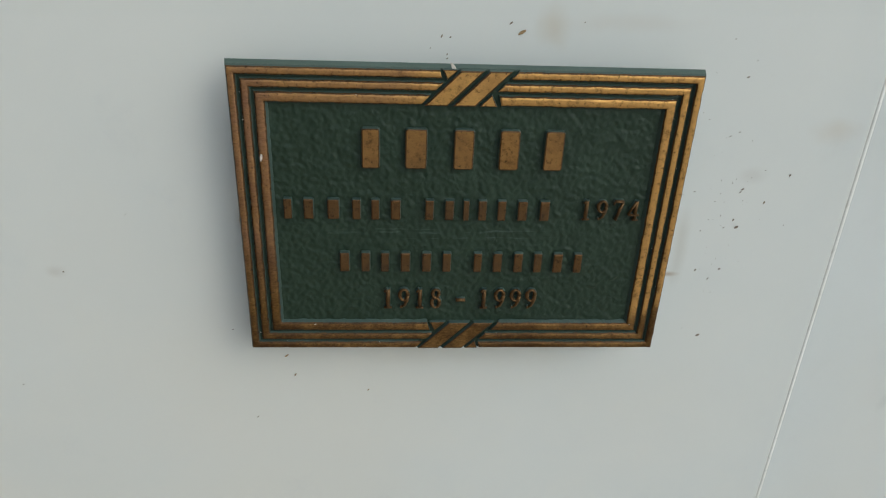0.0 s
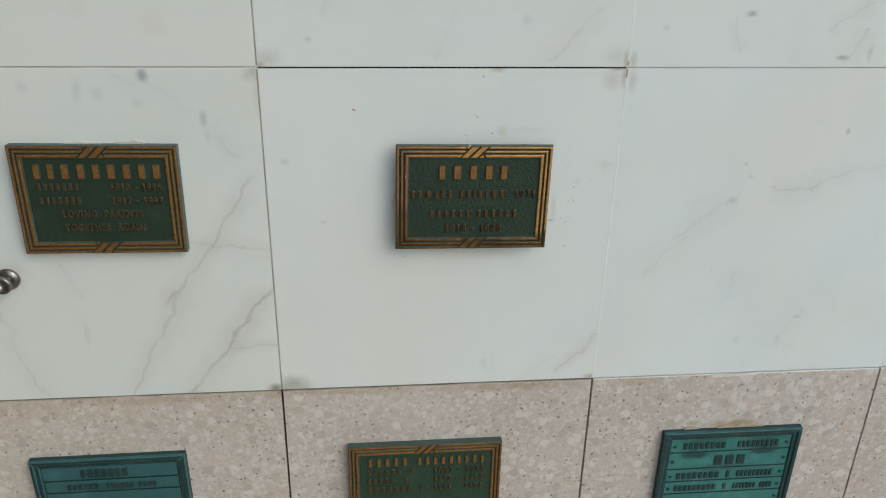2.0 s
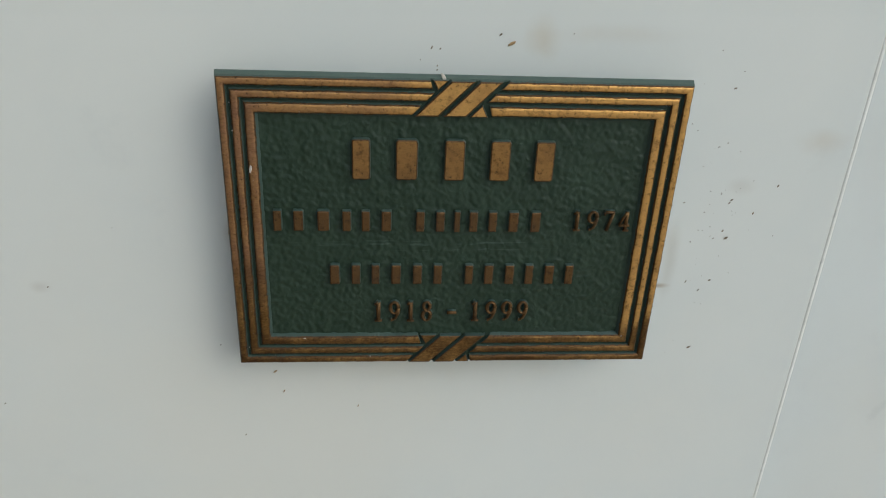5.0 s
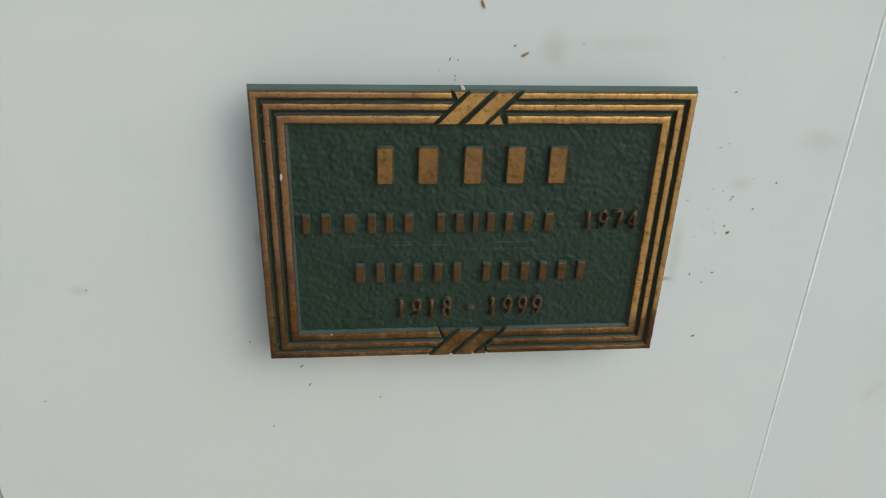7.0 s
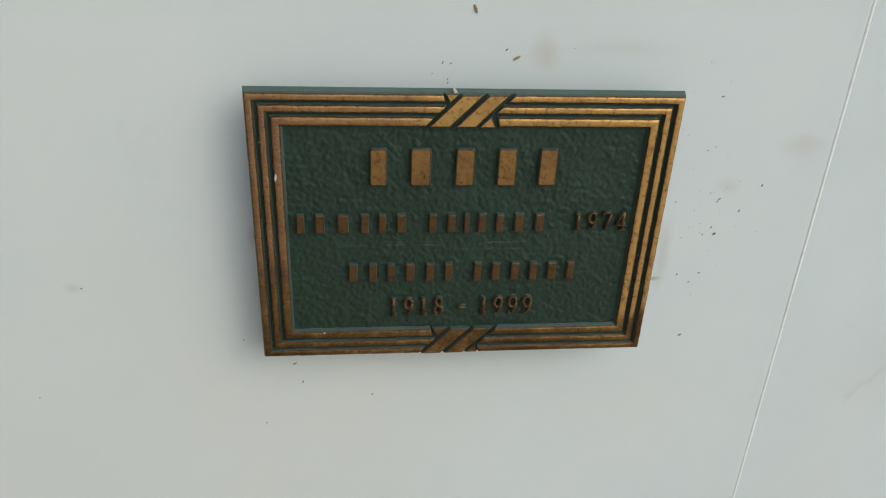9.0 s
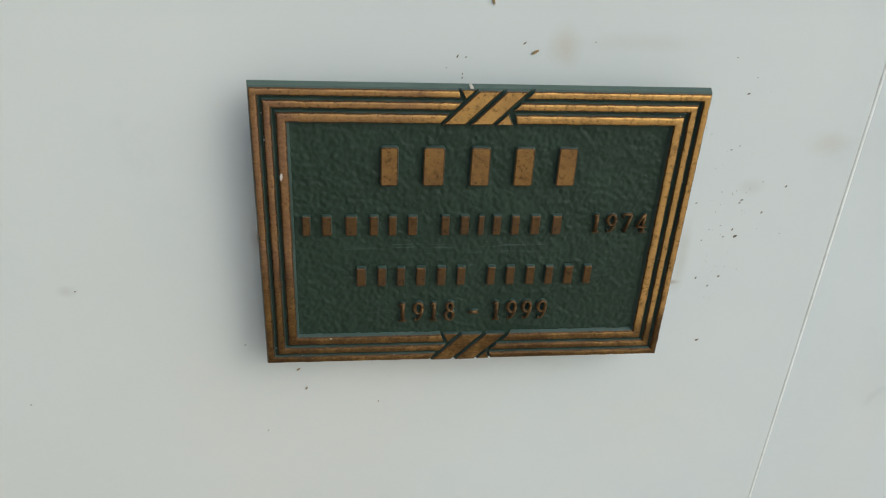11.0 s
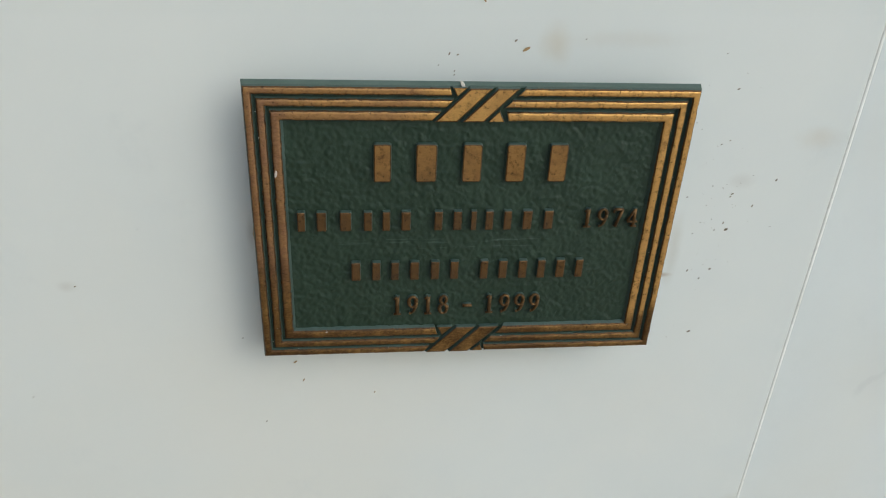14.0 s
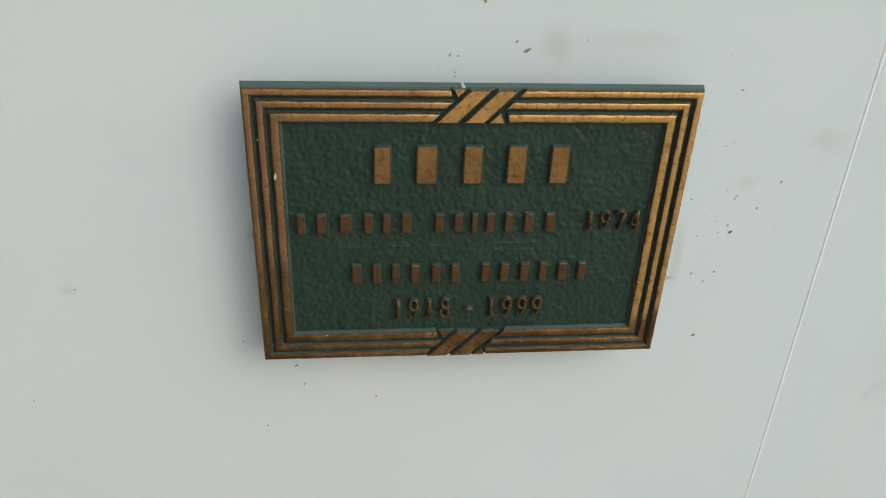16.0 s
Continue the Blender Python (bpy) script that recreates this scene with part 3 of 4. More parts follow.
X0, X1, ZTOP = JX[0] * U, JX[-1] * U, ZC + JZ[-1] * U

bm = bmesh.new()
bmesh.ops.create_cube(bm, size=1)
for v in bm.verts:
    v.co = Vector(((X0 + X1) / 2 + v.co.x * (X1 - X0), THICK + 0.15 + v.co.y * 0.3, ZTOP / 2 + v.co.z * ZTOP))
wall = tagged(mesh_object("wall_front", bm, concrete), "niche wall faced with white marble above pink terrazzo panels", "wall", kind="structure")


def panel_mesh(name, x0, x1, z0, z1, mat, edge=0.0018):
    bm = bmesh.new()
    prism(bm, box_outline(x0, x1, z0, z1), -THICK / U, 0.0, edge)
    return mesh_object(name, bm, [mat, mat, mat], wall)


special = {(3, 0): marble_left, (3, 1): marble_mid, (3, 2): marble_right, (4, 0): marble_top_left, (4, 1): marble_top_mid, (4, 2): marble_top_right}
for row in range(len(JZ) - 1):
    for colm in range(len(JX) - 1):
        x0, x1, z0, z1 = JX[colm] + GAP, JX[colm + 1] - GAP, JZ[row] + GAP, JZ[row + 1] - GAP
        if row < 3:
            x0, x1, z1 = x0 + 0.0025, x1 - 0.0025, z1 - (0.0102 if row == 2 else 0)
            mat, kind = terrazzo_mat, "terrazzo_panel"
        else:
            mat, kind = special.get((row, colm), marble_far), "marble_panel"
        if (row, colm) == (3, 1):
            z1 -= 0.001
        panel = panel_mesh(kind, x0, x1, max(z0, -ZC / U + 0.002), z1, mat)
        panel.location.z = ZC

# grout in the joints; those beside and above the middle panel stand open and dirty
def grout(x0, x1, z0, z1, deep, mat):
    """A strip of grout, dirt or painted shade in a joint; deep: how far behind the panels' front, in metres."""
    ridge = (0.9 * GAP, 0.36) if deep < 0 else (0.0, 1.0)
    bm = prism(bmesh.new(), box_outline(x0, x1, z0, z1), -0.015 / U, -deep / U, *ridge)
    mesh_object("joint_strip", bm, [mat, mat, mat], wall).location.z = ZC


for row in range(3, len(JZ) - 1):
    for colm in range(1, len(JX) - 1):
        x = JX[colm]
        if colm == 1:
            grout(x - GAP, x + GAP * 0.55, JZ[row] + GAP, JZ[row + 1] - GAP, 0.0006, grout_tan)
        else:
            z0 = JZ[row] + (0.045 if (row, colm) == (4, 2) else GAP)
            z1 = JZ[row + 1] - (0.06 if (row, colm) == (3, 2) else GAP)
            grout(x - GAP * 1.3, x + GAP * 1.3, z0, z1, -0.00018, grout_pale)
            if colm == 2 and row in (3, 4):
                grout(x - GAP, x + GAP, *((z1, JZ[4] - GAP) if row == 3 else (JZ[4] + GAP, z0)), -0.0001, smear_brown)
for row in range(4, len(JZ) - 1):
    for colm in range(len(JX) - 1):
        if (row, colm) != (4, 1):
            grout(JX[colm] - GAP, JX[colm + 1] - GAP, JZ[row] - GAP, JZ[row] + GAP * 0.1, -0.0002 if colm else 0.0003, grout_pale if colm else smear_pale)
            grout(JX[colm] - GAP, JX[colm + 1] - GAP, JZ[row] + GAP * 0.1, JZ[row] + GAP, 0.002, grime)
# the open joint's shade, put in as a black strip
grout(JX[1] + GAP, JX[2] - GAP, JZ[4] - GAP - 0.0006, JZ[4] + GAP, 0.0014, joint_shade)
for colm in range(len(JX) - 1):
    ends = (JX[colm] + 0.008, JX[colm + 1] - 0.008)
    seam = JZ[3] - (0.0095 if colm == 1 else 0.0072)
    grout(*ends, JZ[3] - 0.0150, seam, 0.0003, grout_pale if colm > 1 else grout_tan)
    grout(*ends, seam, JZ[3] - 0.0010, 0.003, grime)
# a patch of fresh filler on the terrazzo's upper edge
bm = prism(bmesh.new(), [(1.908, -1.526), (2.271, -1.515), (2.271, -1.496), (1.898, -1.498)], -0.004, 0.004, 0.003)
filler = tagged(mesh_object("filler_patch", bm, [filler_mat, filler_mat, filler_mat], wall), "smear of pale filler along the joint")
filler.location.z = ZC

# an unseen plain wall, added to keep light off the niche wall's left end
bm = bmesh.new()
bmesh.ops.create_cube(bm, size=1)
for v in bm.verts:
    v.co = Vector((X0 - 0.152 + v.co.x * 0.3, -0.9 + v.co.y * 1.8 + 0.3, ZTOP / 2 + v.co.z * ZTOP))
tagged(mesh_object("side_blocker", bm, stucco), "unseen tan stucco wall added to block sky light from the left", "wall", kind="structure")

bm = bmesh.new()
bmesh.ops.create_grid(bm, x_segments=40, y_segments=40, size=1500)
tagged(mesh_object("ground", bm, paving), "pale concrete paving in front of the wall", "ground", kind="structure")

# ---- bronze plaques with a reeded border ----
D = 0.0692                 # thickness
REL = 0.016             # height of the relief
LOW = D - REL
OFF = 0.0357            # how much further the middle plaque stands off the wall
RAILS = [(0.0, 0.0225), (0.0262, 0.0490), (0.0530, 0.0798)]


def pebbled(parent, hw, hh, mat, step):
    """The cast ground, beaten into small flats."""
    nx, nz = int(2 * hw / step), int(2 * hh / step)
    verts, faces = [], []
    for j in range(nz + 1):
        for i in range(nx + 1):
            x, z = -hw + 2 * hw * i / nx, -hh + 2 * hh * j / nz
            h = noise.noise(Vector((x * 105, z * 90, parent.location.x * 9))) * 0.0021 + noise.noise(Vector((x * 45, z * 38, 4.0 + parent.location.z))) * 0.0017
            verts.append((x * U, -(LOW + 0.0035 + h) * U, z * U))
    for j in range(nz):
        for i in range(nx):
            a = j * (nx + 1) + i
            faces.append((a, a + 1, a + nx + 2, a + nx + 1))
    me = bpy.data.meshes.new("ground_field")
    me.from_pydata(verts, [], faces)
    me.polygons.foreach_set("use_smooth", [True] * len(faces))
    me.materials.append(mat)
    ob = new("ground_field", me)
    ob.parent = parent
    return tagged(ob, label="dark green hammered enamel ground")


def reeded_plaque(name, x, z, w, h, lean, label, ground, step, group, face, stand=0.0, rails=RAILS):
    """Bronze plaque: plate, pebbled ground, a border of three rails crossed by ribbons at the middle of its top and bottom."""
    hw, hh = w / 2, h / 2
    root = thing(name, x, z, label, "memorial plaque", lean, group, OFF if stand else 0.0)
    bm = bmesh.new()
    draft = 0.006 if stand else -0.002
    rings = [[bm.verts.new((sx * (hw + by * 0.35) * U, -dep * U, sz * (hh + by) * U)) for sx, sz in ((-1, -1), (-1, 1), (1, 1), (1, -1))]
             for by, dep in ((draft - 0.002, stand), (draft, stand + 0.002), (draft * 0.4, LOW - 0.002), (0.0, LOW + 0.004), (-0.004, LOW + 0.004))]
    bm.faces.new(rings[0])
    for lo, hi in zip(rings, rings[1:]):
        for i in range(4):
            bm.faces.new((lo[i], lo[(i + 1) % 4], hi[(i + 1) % 4], hi[i]))
    bm.faces.new([bm.verts.new((sx * (hw - 0.004) * U, -LOW * U, sz * (hh - 0.004) * U)) for sx, sz in ((-1, -1), (-1, 1), (1, 1), (1, -1))])
    bmesh.ops.recalc_face_normals(bm, faces=bm.faces)
    part("plate", bm, green_edge_lit if stand else green_side_lit, root)
    inner = rails[-1][1]
    pebbled(root, hw - inner + 0.004, hh - inner + 0.004, ground, step)
    slope = 0.98

    def cut(base, side, off):
        zz = side * (hh - off)
        mid = side * (hh - inner / 2)
        return base - 0.017 + (zz - mid) * slope, zz

    bm = bmesh.new()
    ring = [[bm.verts.new((sx * (hw - off) * U, -(D - 0.0100) * U, sz * (hh - off) * U)) for sx, sz in ((-1, -1), (-1, 1), (1, 1), (1, -1))] for off in (0.003, inner - 0.004)]
    for i in range(4):
        bm.faces.new((ring[0][i], ring[0][(i + 1) % 4], ring[1][(i + 1) % 4], ring[1][i]))
    bmesh.ops.recalc_face_normals(bm, faces=bm.faces)
    bmesh.ops.solidify(bm, geom=bm.faces[:], thickness=0.004 * U)
    part("border_bed", bm, ground, root)
    # where a rail stops short of the ribbons with a blunt end: (side of the plaque, rail, +1 top or -1 bottom) to x at its outer and inner edge
    blunt = {(-1, 0, 1): (-0.064, -0.058), (1, 2, 1): (0.064, 0.071), (1, 0, -1): (0.060, 0.056), (-1, 2, -1): (-0.064, -0.073)}
    for k, (o0, o1) in enumerate(rails):
        for sx, base in ((-1, -0.049), (1, 0.083)):
            ends = {}
            for side in (1, -1):
                if (sx, k, side) in blunt:
                    xo, xi = blunt[sx, k, side]
                    ends[side] = ((xo, side * (hh - o0)), (xi, side * (hh - o1)))
                else:
                    ends[side] = (cut(base, side, o0), cut(base, side, o1))
            pairs = [ends[1], ((sx * (hw - o0), hh - o0), (sx * (hw - o1), hh - o1)), ((sx * (hw - o0), -hh + o0), (sx * (hw - o1), -hh + o1)), ends[-1]]
            part("border_rail", rail(pairs, o1 - o0, LOW - 0.001, D, x + o0 * 50 + sx, foot=0.003 if k == 2 else 0.0), [face, green_side_lit, rim_dark], root)
    for side in (1, -1):
        for a, b in ((-0.041, 0.012), (0.020, 0.071)):
            pts = [cut(a, side, 0.001), cut(b, side, 0.001), cut(b, side, inner), cut(a, side, inner)]
            part("ribbon_band", prism(bmesh.new(), pts, LOW - 0.001, D + 0.001, 0.0046, 2.4), [face, green_side_lit, rim_dark], root)
    # the small corners that the ribbons leave of the rails
    for pts in ([(-0.058, hh - 0.001), (-0.024, hh - 0.001), (-0.047, hh - 0.0235)],
                [(-0.067, -hh + inner), (-0.027, -hh + inner), (-0.054, -hh + inner - 0.026)],
                [(0.022, hh - inner), (0.062, hh - inner), (0.049, hh - inner + 0.028)],
                [(0.023, -hh + 0.001), (0.055, -hh + 0.001), (0.048, -hh + 0.024)]):
        part("ribbon_corner", prism(bmesh.new(), pts, LOW - 0.001, D - 0.002, 0.0026, 2), [face, green_side_lit, rim_dark], root)
    if stand:
        for px, pz, r in ((-0.480, -0.012, 0.030), (0.47, -0.05, 0.03), (-0.2, 0.2, 0.03), (0.2, 0.2, 0.03), (0.0, -0.24, 0.03)):
            ring = [(px + r * math.cos(a), pz + r * 1.4 * math.sin(a)) for a in (math.tau * i / 16 for i in range(16))]
            part("mounting_pad", prism(bmesh.new(), ring, -OFF, stand + 0.003, 0.004), [smear_brown, smear_brown, smear_brown], root)
    return root


PLAQUES = "bronze plaques on the wall"
lift = (LOW - 0.002, D)
big, small = [bronze_letter, green_side_lit, rim_dark], [bronze_dull, green_side_lit, rim_dark]

middle = reeded_plaque("memorial_plaque", 0.0, 0.0, 1.009, 0.709, 0.65, "bronze plaque with dark green ground on a plain white marble panel",
                       green_ground, 0.0033, PLAQUES, bronze_face, stand=D - 0.027)
# surname line, two lines of given names, years
bars([(-0.253, 0.243, (0.92, 1.11, 1.03, 1.03, 1.0))], 0.130, 0.224, *lift, big, middle, label="raised bronze bars in place of a surname", fill=0.46)
bars([(-0.415, -0.127, (0.9, 1.1, 1.3, 0.95, 0.9, 1.1)), (-0.098, 0.214, (0.95, 1.0, 0.65, 0.95, 0.95, 1.1, 1.1))], 0.005, 0.056, *lift, small, middle, label="raised tarnished bars in place of given names")
numerals("1974", 0.271, 0.411, 0.009, 0.060, *lift, small, middle, label="raised tarnished year")
bars([(-0.296, -0.008, (1.1, 1.0, 0.95, 1.1, 1.05, 1.0)), (0.020, 0.304, (0.95, 1.05, 1.05, 0.95, 1.1, 0.95))], -0.132, -0.080, *lift, small, middle, label="raised tarnished bars in place of given names")
numerals("1918 - 1999", -0.184, 0.194, -0.235, -0.179, *lift, small, middle, label="raised tarnished years")

left = reeded_plaque("memorial_plaque", -2.362, 0.010, 1.005, 0.716, 0.7, "bronze plaque with green ground on a veined marble panel",
                     green_ground, 0.011, PLAQUES, bronze_letter)
bars([(-0.390, 0.415, (1.0, 0.9, 1.1, 1.1, 1.0, 1.1, 1.1, 1.0, 1.1))], 0.145, 0.240, *lift, big, left, label="raised bronze bars in place of a surname", fill=0.48)
bars([(-0.370, -0.105, 7)], 0.068, 0.115, *lift, small, left)
numerals("1910 - 1995", 0.075, 0.385, 0.068, 0.115, *lift, small, left, label="raised tarnished years")
bars([(-0.370, -0.105, 7)], -0.022, 0.025, *lift, small, left)
numerals("1912 - 1997", 0.075, 0.385, -0.022, 0.025, *lift, small, left, label="raised tarnished years")
lettering("LOVING  PARENTS", -0.235, 0.255, -0.112, -0.063, *lift, small, left, label="raised tarnished words")
lettering("TOGETHER  AGAIN", -0.235, 0.255, -0.203, -0.153, *lift, small, left, label="raised tarnished words")

low = reeded_plaque("memorial_plaque", -0.291, -1.987 - 0.404, 1.175, 0.808, 0.0, "bronze plaque with grass-green ground on a terrazzo panel",
                    green_bright, 0.012, PLAQUES, bronze_letter)
bars([(-0.455, -0.125, 5), (-0.075, 0.47, 9)], 0.215, 0.290, *lift, big, low, label="raised bronze bars in place of a surname", fill=0.48)
bars([(-0.455, -0.180, 6), (-0.13, -0.085, 1)], 0.135, 0.185, *lift, small, low)
numerals("1907 - 1978", 0.06, 0.455, 0.135, 0.185, *lift, small, low, label="raised tarnished years")
bars([(-0.455, -0.230, 5), (-0.17, -0.125, 1)], 0.050, 0.100, *lift, small, low)
bars([(0.06, 0.21, 4), (0.30, 0.455, 4)], 0.050, 0.100, *lift, small, low)
bars([(-0.455, -0.100, 7), (-0.05, -0.005, 1)], -0.035, 0.015, *lift, small, low)
bars([(0.06, 0.21, 4), (0.30, 0.455, 4)], -0.035, 0.015, *lift, small, low)


# ---- plaques gone green with verdigris ----
def strip_plaque(x, z, w, h, lean, label, strips, face, screws):
    """A stepped frame that holds flat name strips, each (height, name words, bar height)."""
    hw, hh = w / 2, h / 2
    root = thing("verdigris_plaque", x, z, label, "memorial plaque", lean, PLAQUES)
    part("plate", prism(bmesh.new(), box_outline(-hw, hw, -hh, hh), 0.0, 0.030, 0.002), [teal_dark, teal_dark], root)
    for o0, o1, top in ((0.004, 0.034, 0.060), (0.036, 0.066, 0.048)):
        for pts in ([(-hw + o0, hh - o0), (hw - o0, hh - o0), (hw - o1, hh - o1), (-hw + o1, hh - o1)],
                    [(-hw + o0, -hh + o0), (hw - o0, -hh + o0), (hw - o1, -hh + o1), (-hw + o1, -hh + o1)],
                    [(-hw + o0, -hh + o0), (-hw + o0, hh - o0), (-hw + o1, hh - o1), (-hw + o1, -hh + o1)],
                    [(hw - o0, -hh + o0), (hw - o0, hh - o0), (hw - o1, hh - o1), (hw - o1, -hh + o1)]):
            part("frame_moulding", prism(bmesh.new(), pts, 0.026, top, 0.006), [teal_dark, teal_deep, teal_deep], root)
    zt = hh - 0.074
    for tall, words, high in strips:
        strip = part("name_strip", prism(bmesh.new(), box_outline(-hw + 0.072, hw - 0.072, zt - tall + 0.012, zt), 0.026, 0.038, 0.003), [face, teal_dark, face], root)
        zc = zt - tall / 2
        if words:
            bars(words, zc - high / 2, zc + high / 2, 0.034, 0.046, [teal_dark, teal_dark], strip, fill=0.74)
        if screws:
            for sx in (-1, 1):
                bm = bmesh.new()
                ring = [(sx * (hw - 0.105) + 0.016 * math.cos(a), zc + 0.016 * math.sin(a)) for a in (radians(30 * k) for k in range(12))]
                prism(bm, ring, 0.036, 0.046, 0.004)
                part("screw", bm, [teal_dark, face, teal_dark], strip)
        zt -= tall
    return root


strip_plaque(2.160, -1.998 - 0.424, 1.14, 0.848, 0.0, "turquoise verdigris plaque with screwed name strips on terrazzo",
             [(0.135, [(-0.40, -0.04, 8), (0.05, 0.40, 9)], 0.062), (0.165, [(-0.13, 0.15, 3)], 0.095), (0.125, [(-0.42, -0.05, 8), (0.0, 0.04, 1), (0.09, 0.40, 9)], 0.062),
              (0.125, [(-0.42, -0.06, 9), (-0.01, 0.03, 1), (0.08, 0.28, 7), (0.31, 0.42, 4)], 0.055), (0.130, [], 0)], teal_strip, True)
strip_plaque(-2.627, -1.988 - 0.404, 1.11, 0.808, -0.4, "dull teal verdigris plaque on terrazzo panel",
             [(0.130, [(-0.22, 0.13, 7)], 0.075), (0.110, [(-0.33, -0.10, 6), (-0.05, 0.15, 6), (0.18, 0.32, 4)], 0.048), (0.20, [], 0), (0.20, [], 0)], teal_deep, False)


# ---- rosette beside the veined panel's plaque ----
def turned(profile, mat, name, parent):
    """A round body about the y axis from (radius, depth) pairs in units."""
    bm = bmesh.new()
    rings = []
    for r, dep in profile:
        rings.append([bm.verts.new((r * U * math.cos(a), -dep * U, r * U * math.sin(a))) for a in (math.tau * k / 28 for k in range(28))])
    for a, b in zip(rings, rings[1:]):
        for i in range(28):
            f = bm.faces.new((a[i], a[(i + 1) % 28], b[(i + 1) % 28], b[i]))
            f.smooth = True
    bm.faces.new(rings[-1])
    bmesh.ops.recalc_face_normals(bm, faces=bm.faces)
    return part(name, bm, mat, parent)


rosette = thing("panel_rosette", -3.044, -0.544, "tarnished steel fixing rosette with hollow knob on marble", "fixing")
turned([(0.074, 0.0), (0.076, 0.010), (0.068, 0.026), (0.044, 0.034), (0.028, 0.038)], steel, "flange", rosette)
turned([(0.034, 0.030), (0.030, 0.070), (0.050, 0.078), (0.060, 0.090), (0.060, 0.110), (0.050, 0.120), (0.038, 0.114), (0.032, 0.085), (0.010, 0.080)], steel, "knob", rosette)


# ---- dirt, seeds and chips ----
def fleck(bm, x, z, y, long, wide, high, deg):
    got = bmesh.ops.create_icosphere(bm, subdivisions=1, radius=1)
    c, s = math.cos(radians(deg)), math.sin(radians(deg))
    for v in got["verts"]:
        a, b = v.co.x * long / 2, v.co.z * wide / 2 * (1 + 0.3 * math.sin(7 * v.co.x + deg))
        v.co = Vector(((x + a * c - b * s) * U, -(y + (v.co.y * 0.5 + 0.4) * high) * U, ZC + (z + a * s + b * c) * U))


SPECKS = [
    (0.646, 0.317, 13), (0.635, 0.176, 10), (0.655, 0.186, 8), (0.804, 0.077, 13), (0.694, 0.040, 13), (0.690, 0.032, 11), (0.575, 0.033, 9),
    (0.756, 0.004, 14), (0.688, -0.044, 12), (0.700, -0.064, 19), (0.667, -0.065, 9), (0.618, -0.188, 13), (0.681, -0.185, 12), (0.656, -0.214, 12),
    (0.663, -0.392, 20), (0.610, -0.074, 7), (-0.052, 0.399, 14), (-0.033, 0.397, 9), (-0.076, 0.373, 7), (-0.039, 0.360, 8), (-0.039, 0.351, 8),
    (0.097, 0.429, 14), (0.258, 0.433, 7), (-0.575, -0.361, 9), (-0.536, -0.655, 12), (-0.792, -0.029, 5), (-0.767, 0.569, 24), (-0.967, -0.186, 9),
    (1.756, -0.619, 16), (-1.141, -0.532, 10), (0.052, 0.774, 26)]
rng = random.Random(4)
bm = bmesh.new()
for x, z, size in SPECKS:
    fleck(bm, x, z, 0.0, size / 1450, size / 1450 * rng.uniform(0.30, 0.48), 0.0025, rng.uniform(15, 75))
for _ in range(45):
    x, z = rng.gauss(0.62, 0.08), rng.gauss(0.02, 0.17)
    if x > 0.53:
        s = rng.uniform(0.0015, 0.0038)
        fleck(bm, x, z, 0.0, s, s * 0.5, 0.0015, rng.uniform(0, 180))
tagged(mesh_object("dirt_specks", bm, dirt_mat), "dark dirt specks stuck to the marble", "dirt", kind="stuff")
for x, z, size, deg in ((0.122, 0.410, 0.022, 28), (-0.443, -0.446, 0.015, 35), (-0.424, -0.510, 0.012, 60), (0.020, 0.521, 0.024, 110), (-0.229, -0.564, 0.009, 50), (-0.758, 0.565, 0.026, -30)):
    bm = bmesh.new()
    fleck(bm, x, z, 0.0, size, size * 0.3, 0.005, deg)
    tagged(mesh_object("seed_husk", bm, husk_mat), "small brown seed husk stuck to the marble", "seed husk", "seed husks on the wall")
for x, z, y, size, deg in ((-0.442, 0.158, D + OFF - 0.001, 0.020, 80), (-0.031, 0.357, D + OFF - 0.012, 0.026, 118), (-0.349, -0.277, D + OFF - 0.003, 0.008, 0)):
    bm = bmesh.new()
    fleck(bm, x, z, y, size, size * 0.45, 0.004, deg)
    tagged(mesh_object("pale_chip", bm, chip_mat), "pale chip stuck to the bronze border", "chip", "pale chips on the plaque")
bm = bmesh.new()
for _ in range(26):
    along, side = rng.uniform(-0.48, 0.48), rng.choice((-1, 1))
    x, z = (along, side * rng.uniform(0.28, 0.345)) if rng.random() < 0.6 else (side * rng.uniform(0.43, 0.495), along * 0.65)
    size = rng.uniform(0.0015, 0.0035)
    fleck(bm, x, z, D + OFF - 0.001, size, size * 0.7, 0.0015, rng.uniform(0, 180))
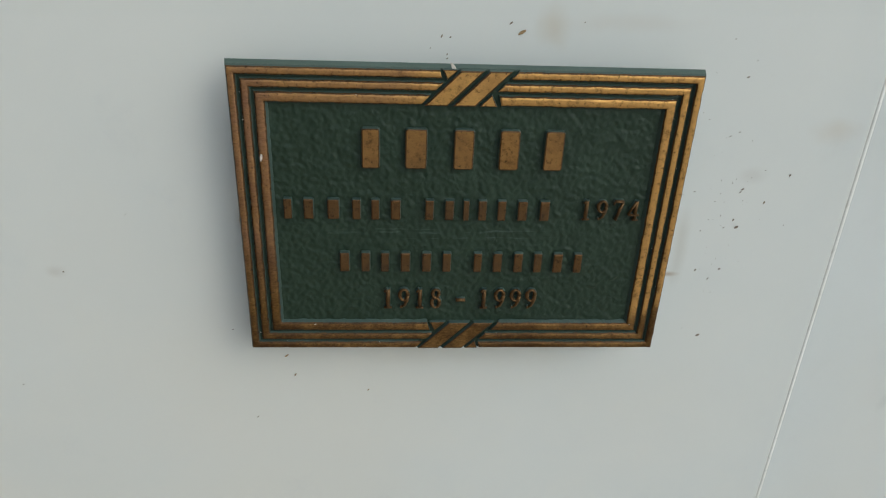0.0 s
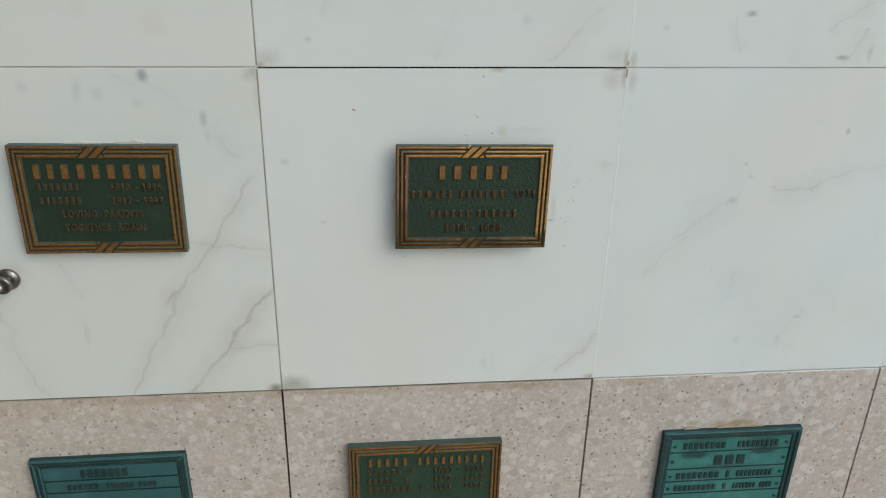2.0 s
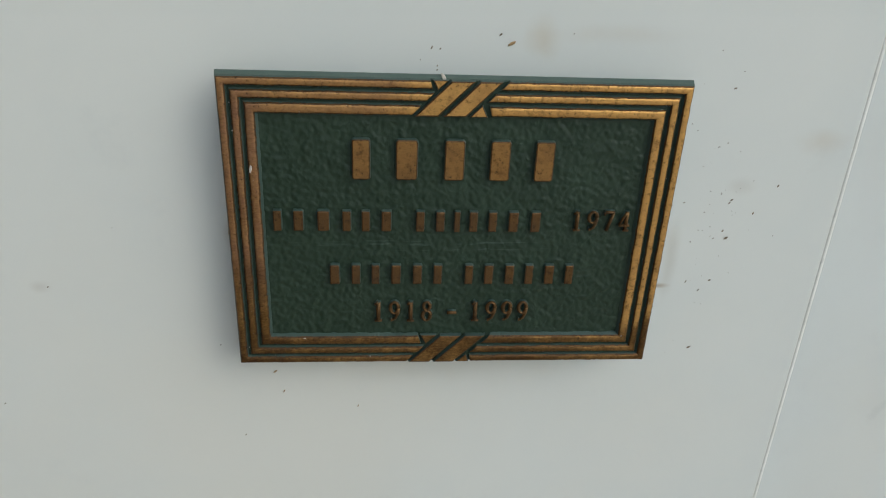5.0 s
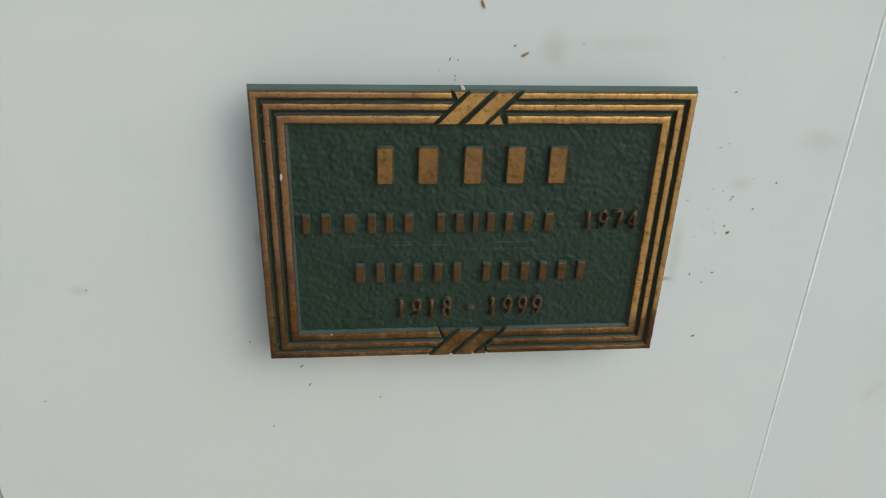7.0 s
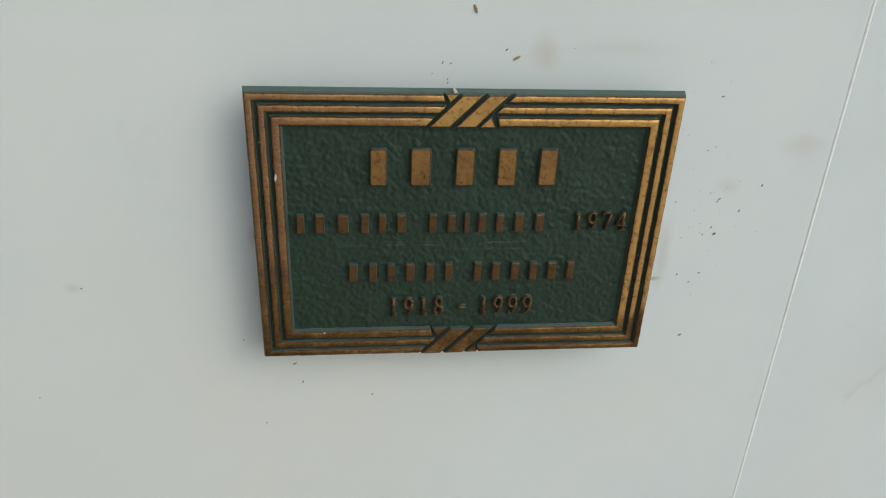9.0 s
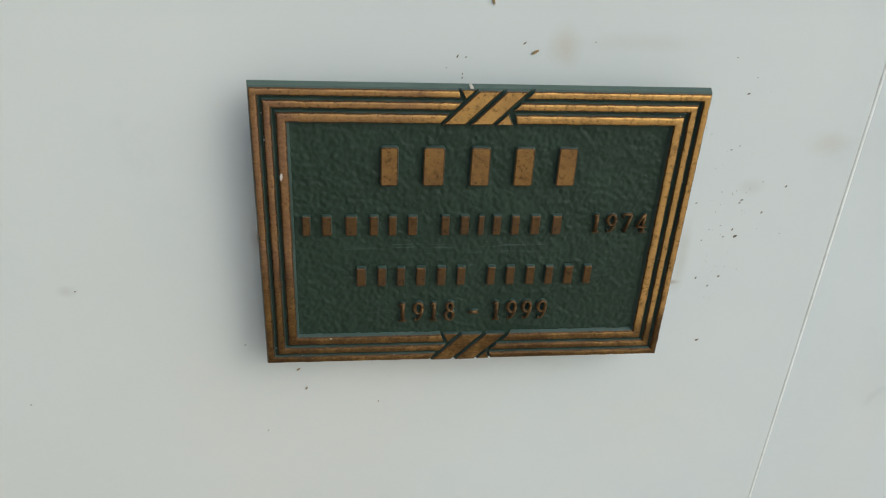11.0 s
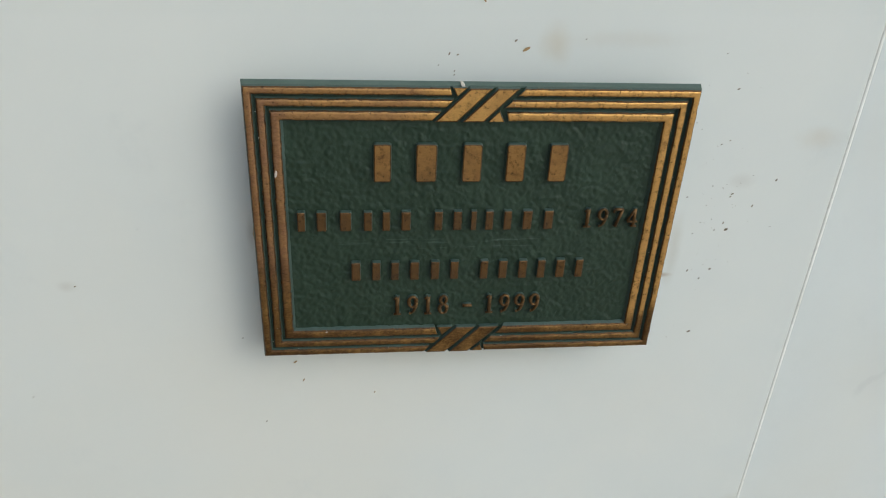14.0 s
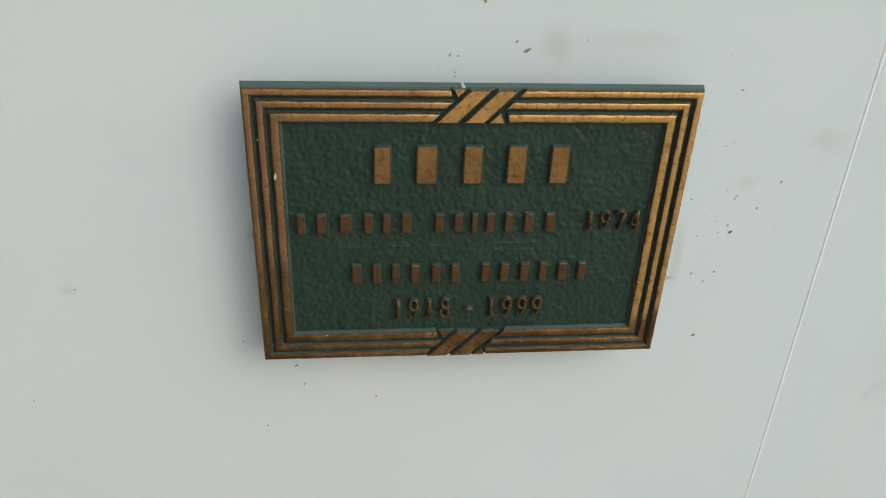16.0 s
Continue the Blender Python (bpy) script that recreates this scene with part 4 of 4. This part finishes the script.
tagged(mesh_object("paint_flecks", bm, chip_mat), "tiny pale flecks on the bronze border", "flecks", kind="stuff")


def smear(x0, x1, z, high, seed, mat, label):
    """Mortar squeezed out along an edge: flat, with a ragged upper outline."""
    n = 28
    top = [(x0 + (x1 - x0) * i / n, z + high * math.sin(math.pi * i / n) ** 0.5 * (0.55 + 0.55 * noise.noise(Vector((i * 0.31, seed, 0)))) + 0.002) for i in range(1, n)]
    bm = prism(bmesh.new(), [(x0, z - 0.012)] + top + [(x1, z - 0.012)], -0.002, 0.010, 0.003, 2)
    ob = mesh_object("mortar_smear", bm, [mat, mat, mat])
    ob.location.z = ZC
    tagged(ob, label, "mortar", "mortar smears at the plaques")


smear(-2.549, -2.317, 0.370, 0.018, 1.5, smear_pale, "pale smear of setting mortar along a plaque's top edge")
smear(-2.236, -2.055, 0.369, 0.022, 4.2, smear_pale, "pale smear of setting mortar along a plaque's top edge")
smear(2.024, 2.428, -1.996, 0.040, 7.9, smear_brown, "brown smear of setting mortar above a verdigris plaque")
smear(1.761, 1.882, -1.988, 0.022, 2.6, smear_brown, "brown smear of setting mortar above a verdigris plaque")

# crumbs of dirt and old grout at the open ends of the joint above the middle panel
bm = bmesh.new()
for cx, cz, sx, sz, count in ((0.918, 0.826, 0.045, 0.004, 22), (0.971, 0.808, 0.004, 0.022, 18), (0.976, 0.862, 0.004, 0.018, 8), (-1.277, 0.826, 0.035, 0.004, 16), (-1.342, 0.808, 0.004, 0.03, 8)):
    for _ in range(count):
        s = rng.uniform(0.004, 0.011)
        fleck(bm, rng.gauss(cx, sx), rng.gauss(cz, sz), -0.003, s, s * 0.6, 0.004, rng.uniform(0, 180))
tagged(mesh_object("joint_crumbs", bm, crumb_mat), "brown crumbs of dirt and old grout in the open joint", "dirt", kind="stuff")
for x, z, size in ((-1.339, 0.828, 0.026), (0.972, 0.832, 0.020)):
    bm = bmesh.new()
    fleck(bm, x, z, -0.002, size, size * 0.9, 0.006, 20)
    tagged(mesh_object("grout_lump", bm, smear_pale), "small lump of pale grout where joints cross", "grout", "grout lumps at the joint crossings")
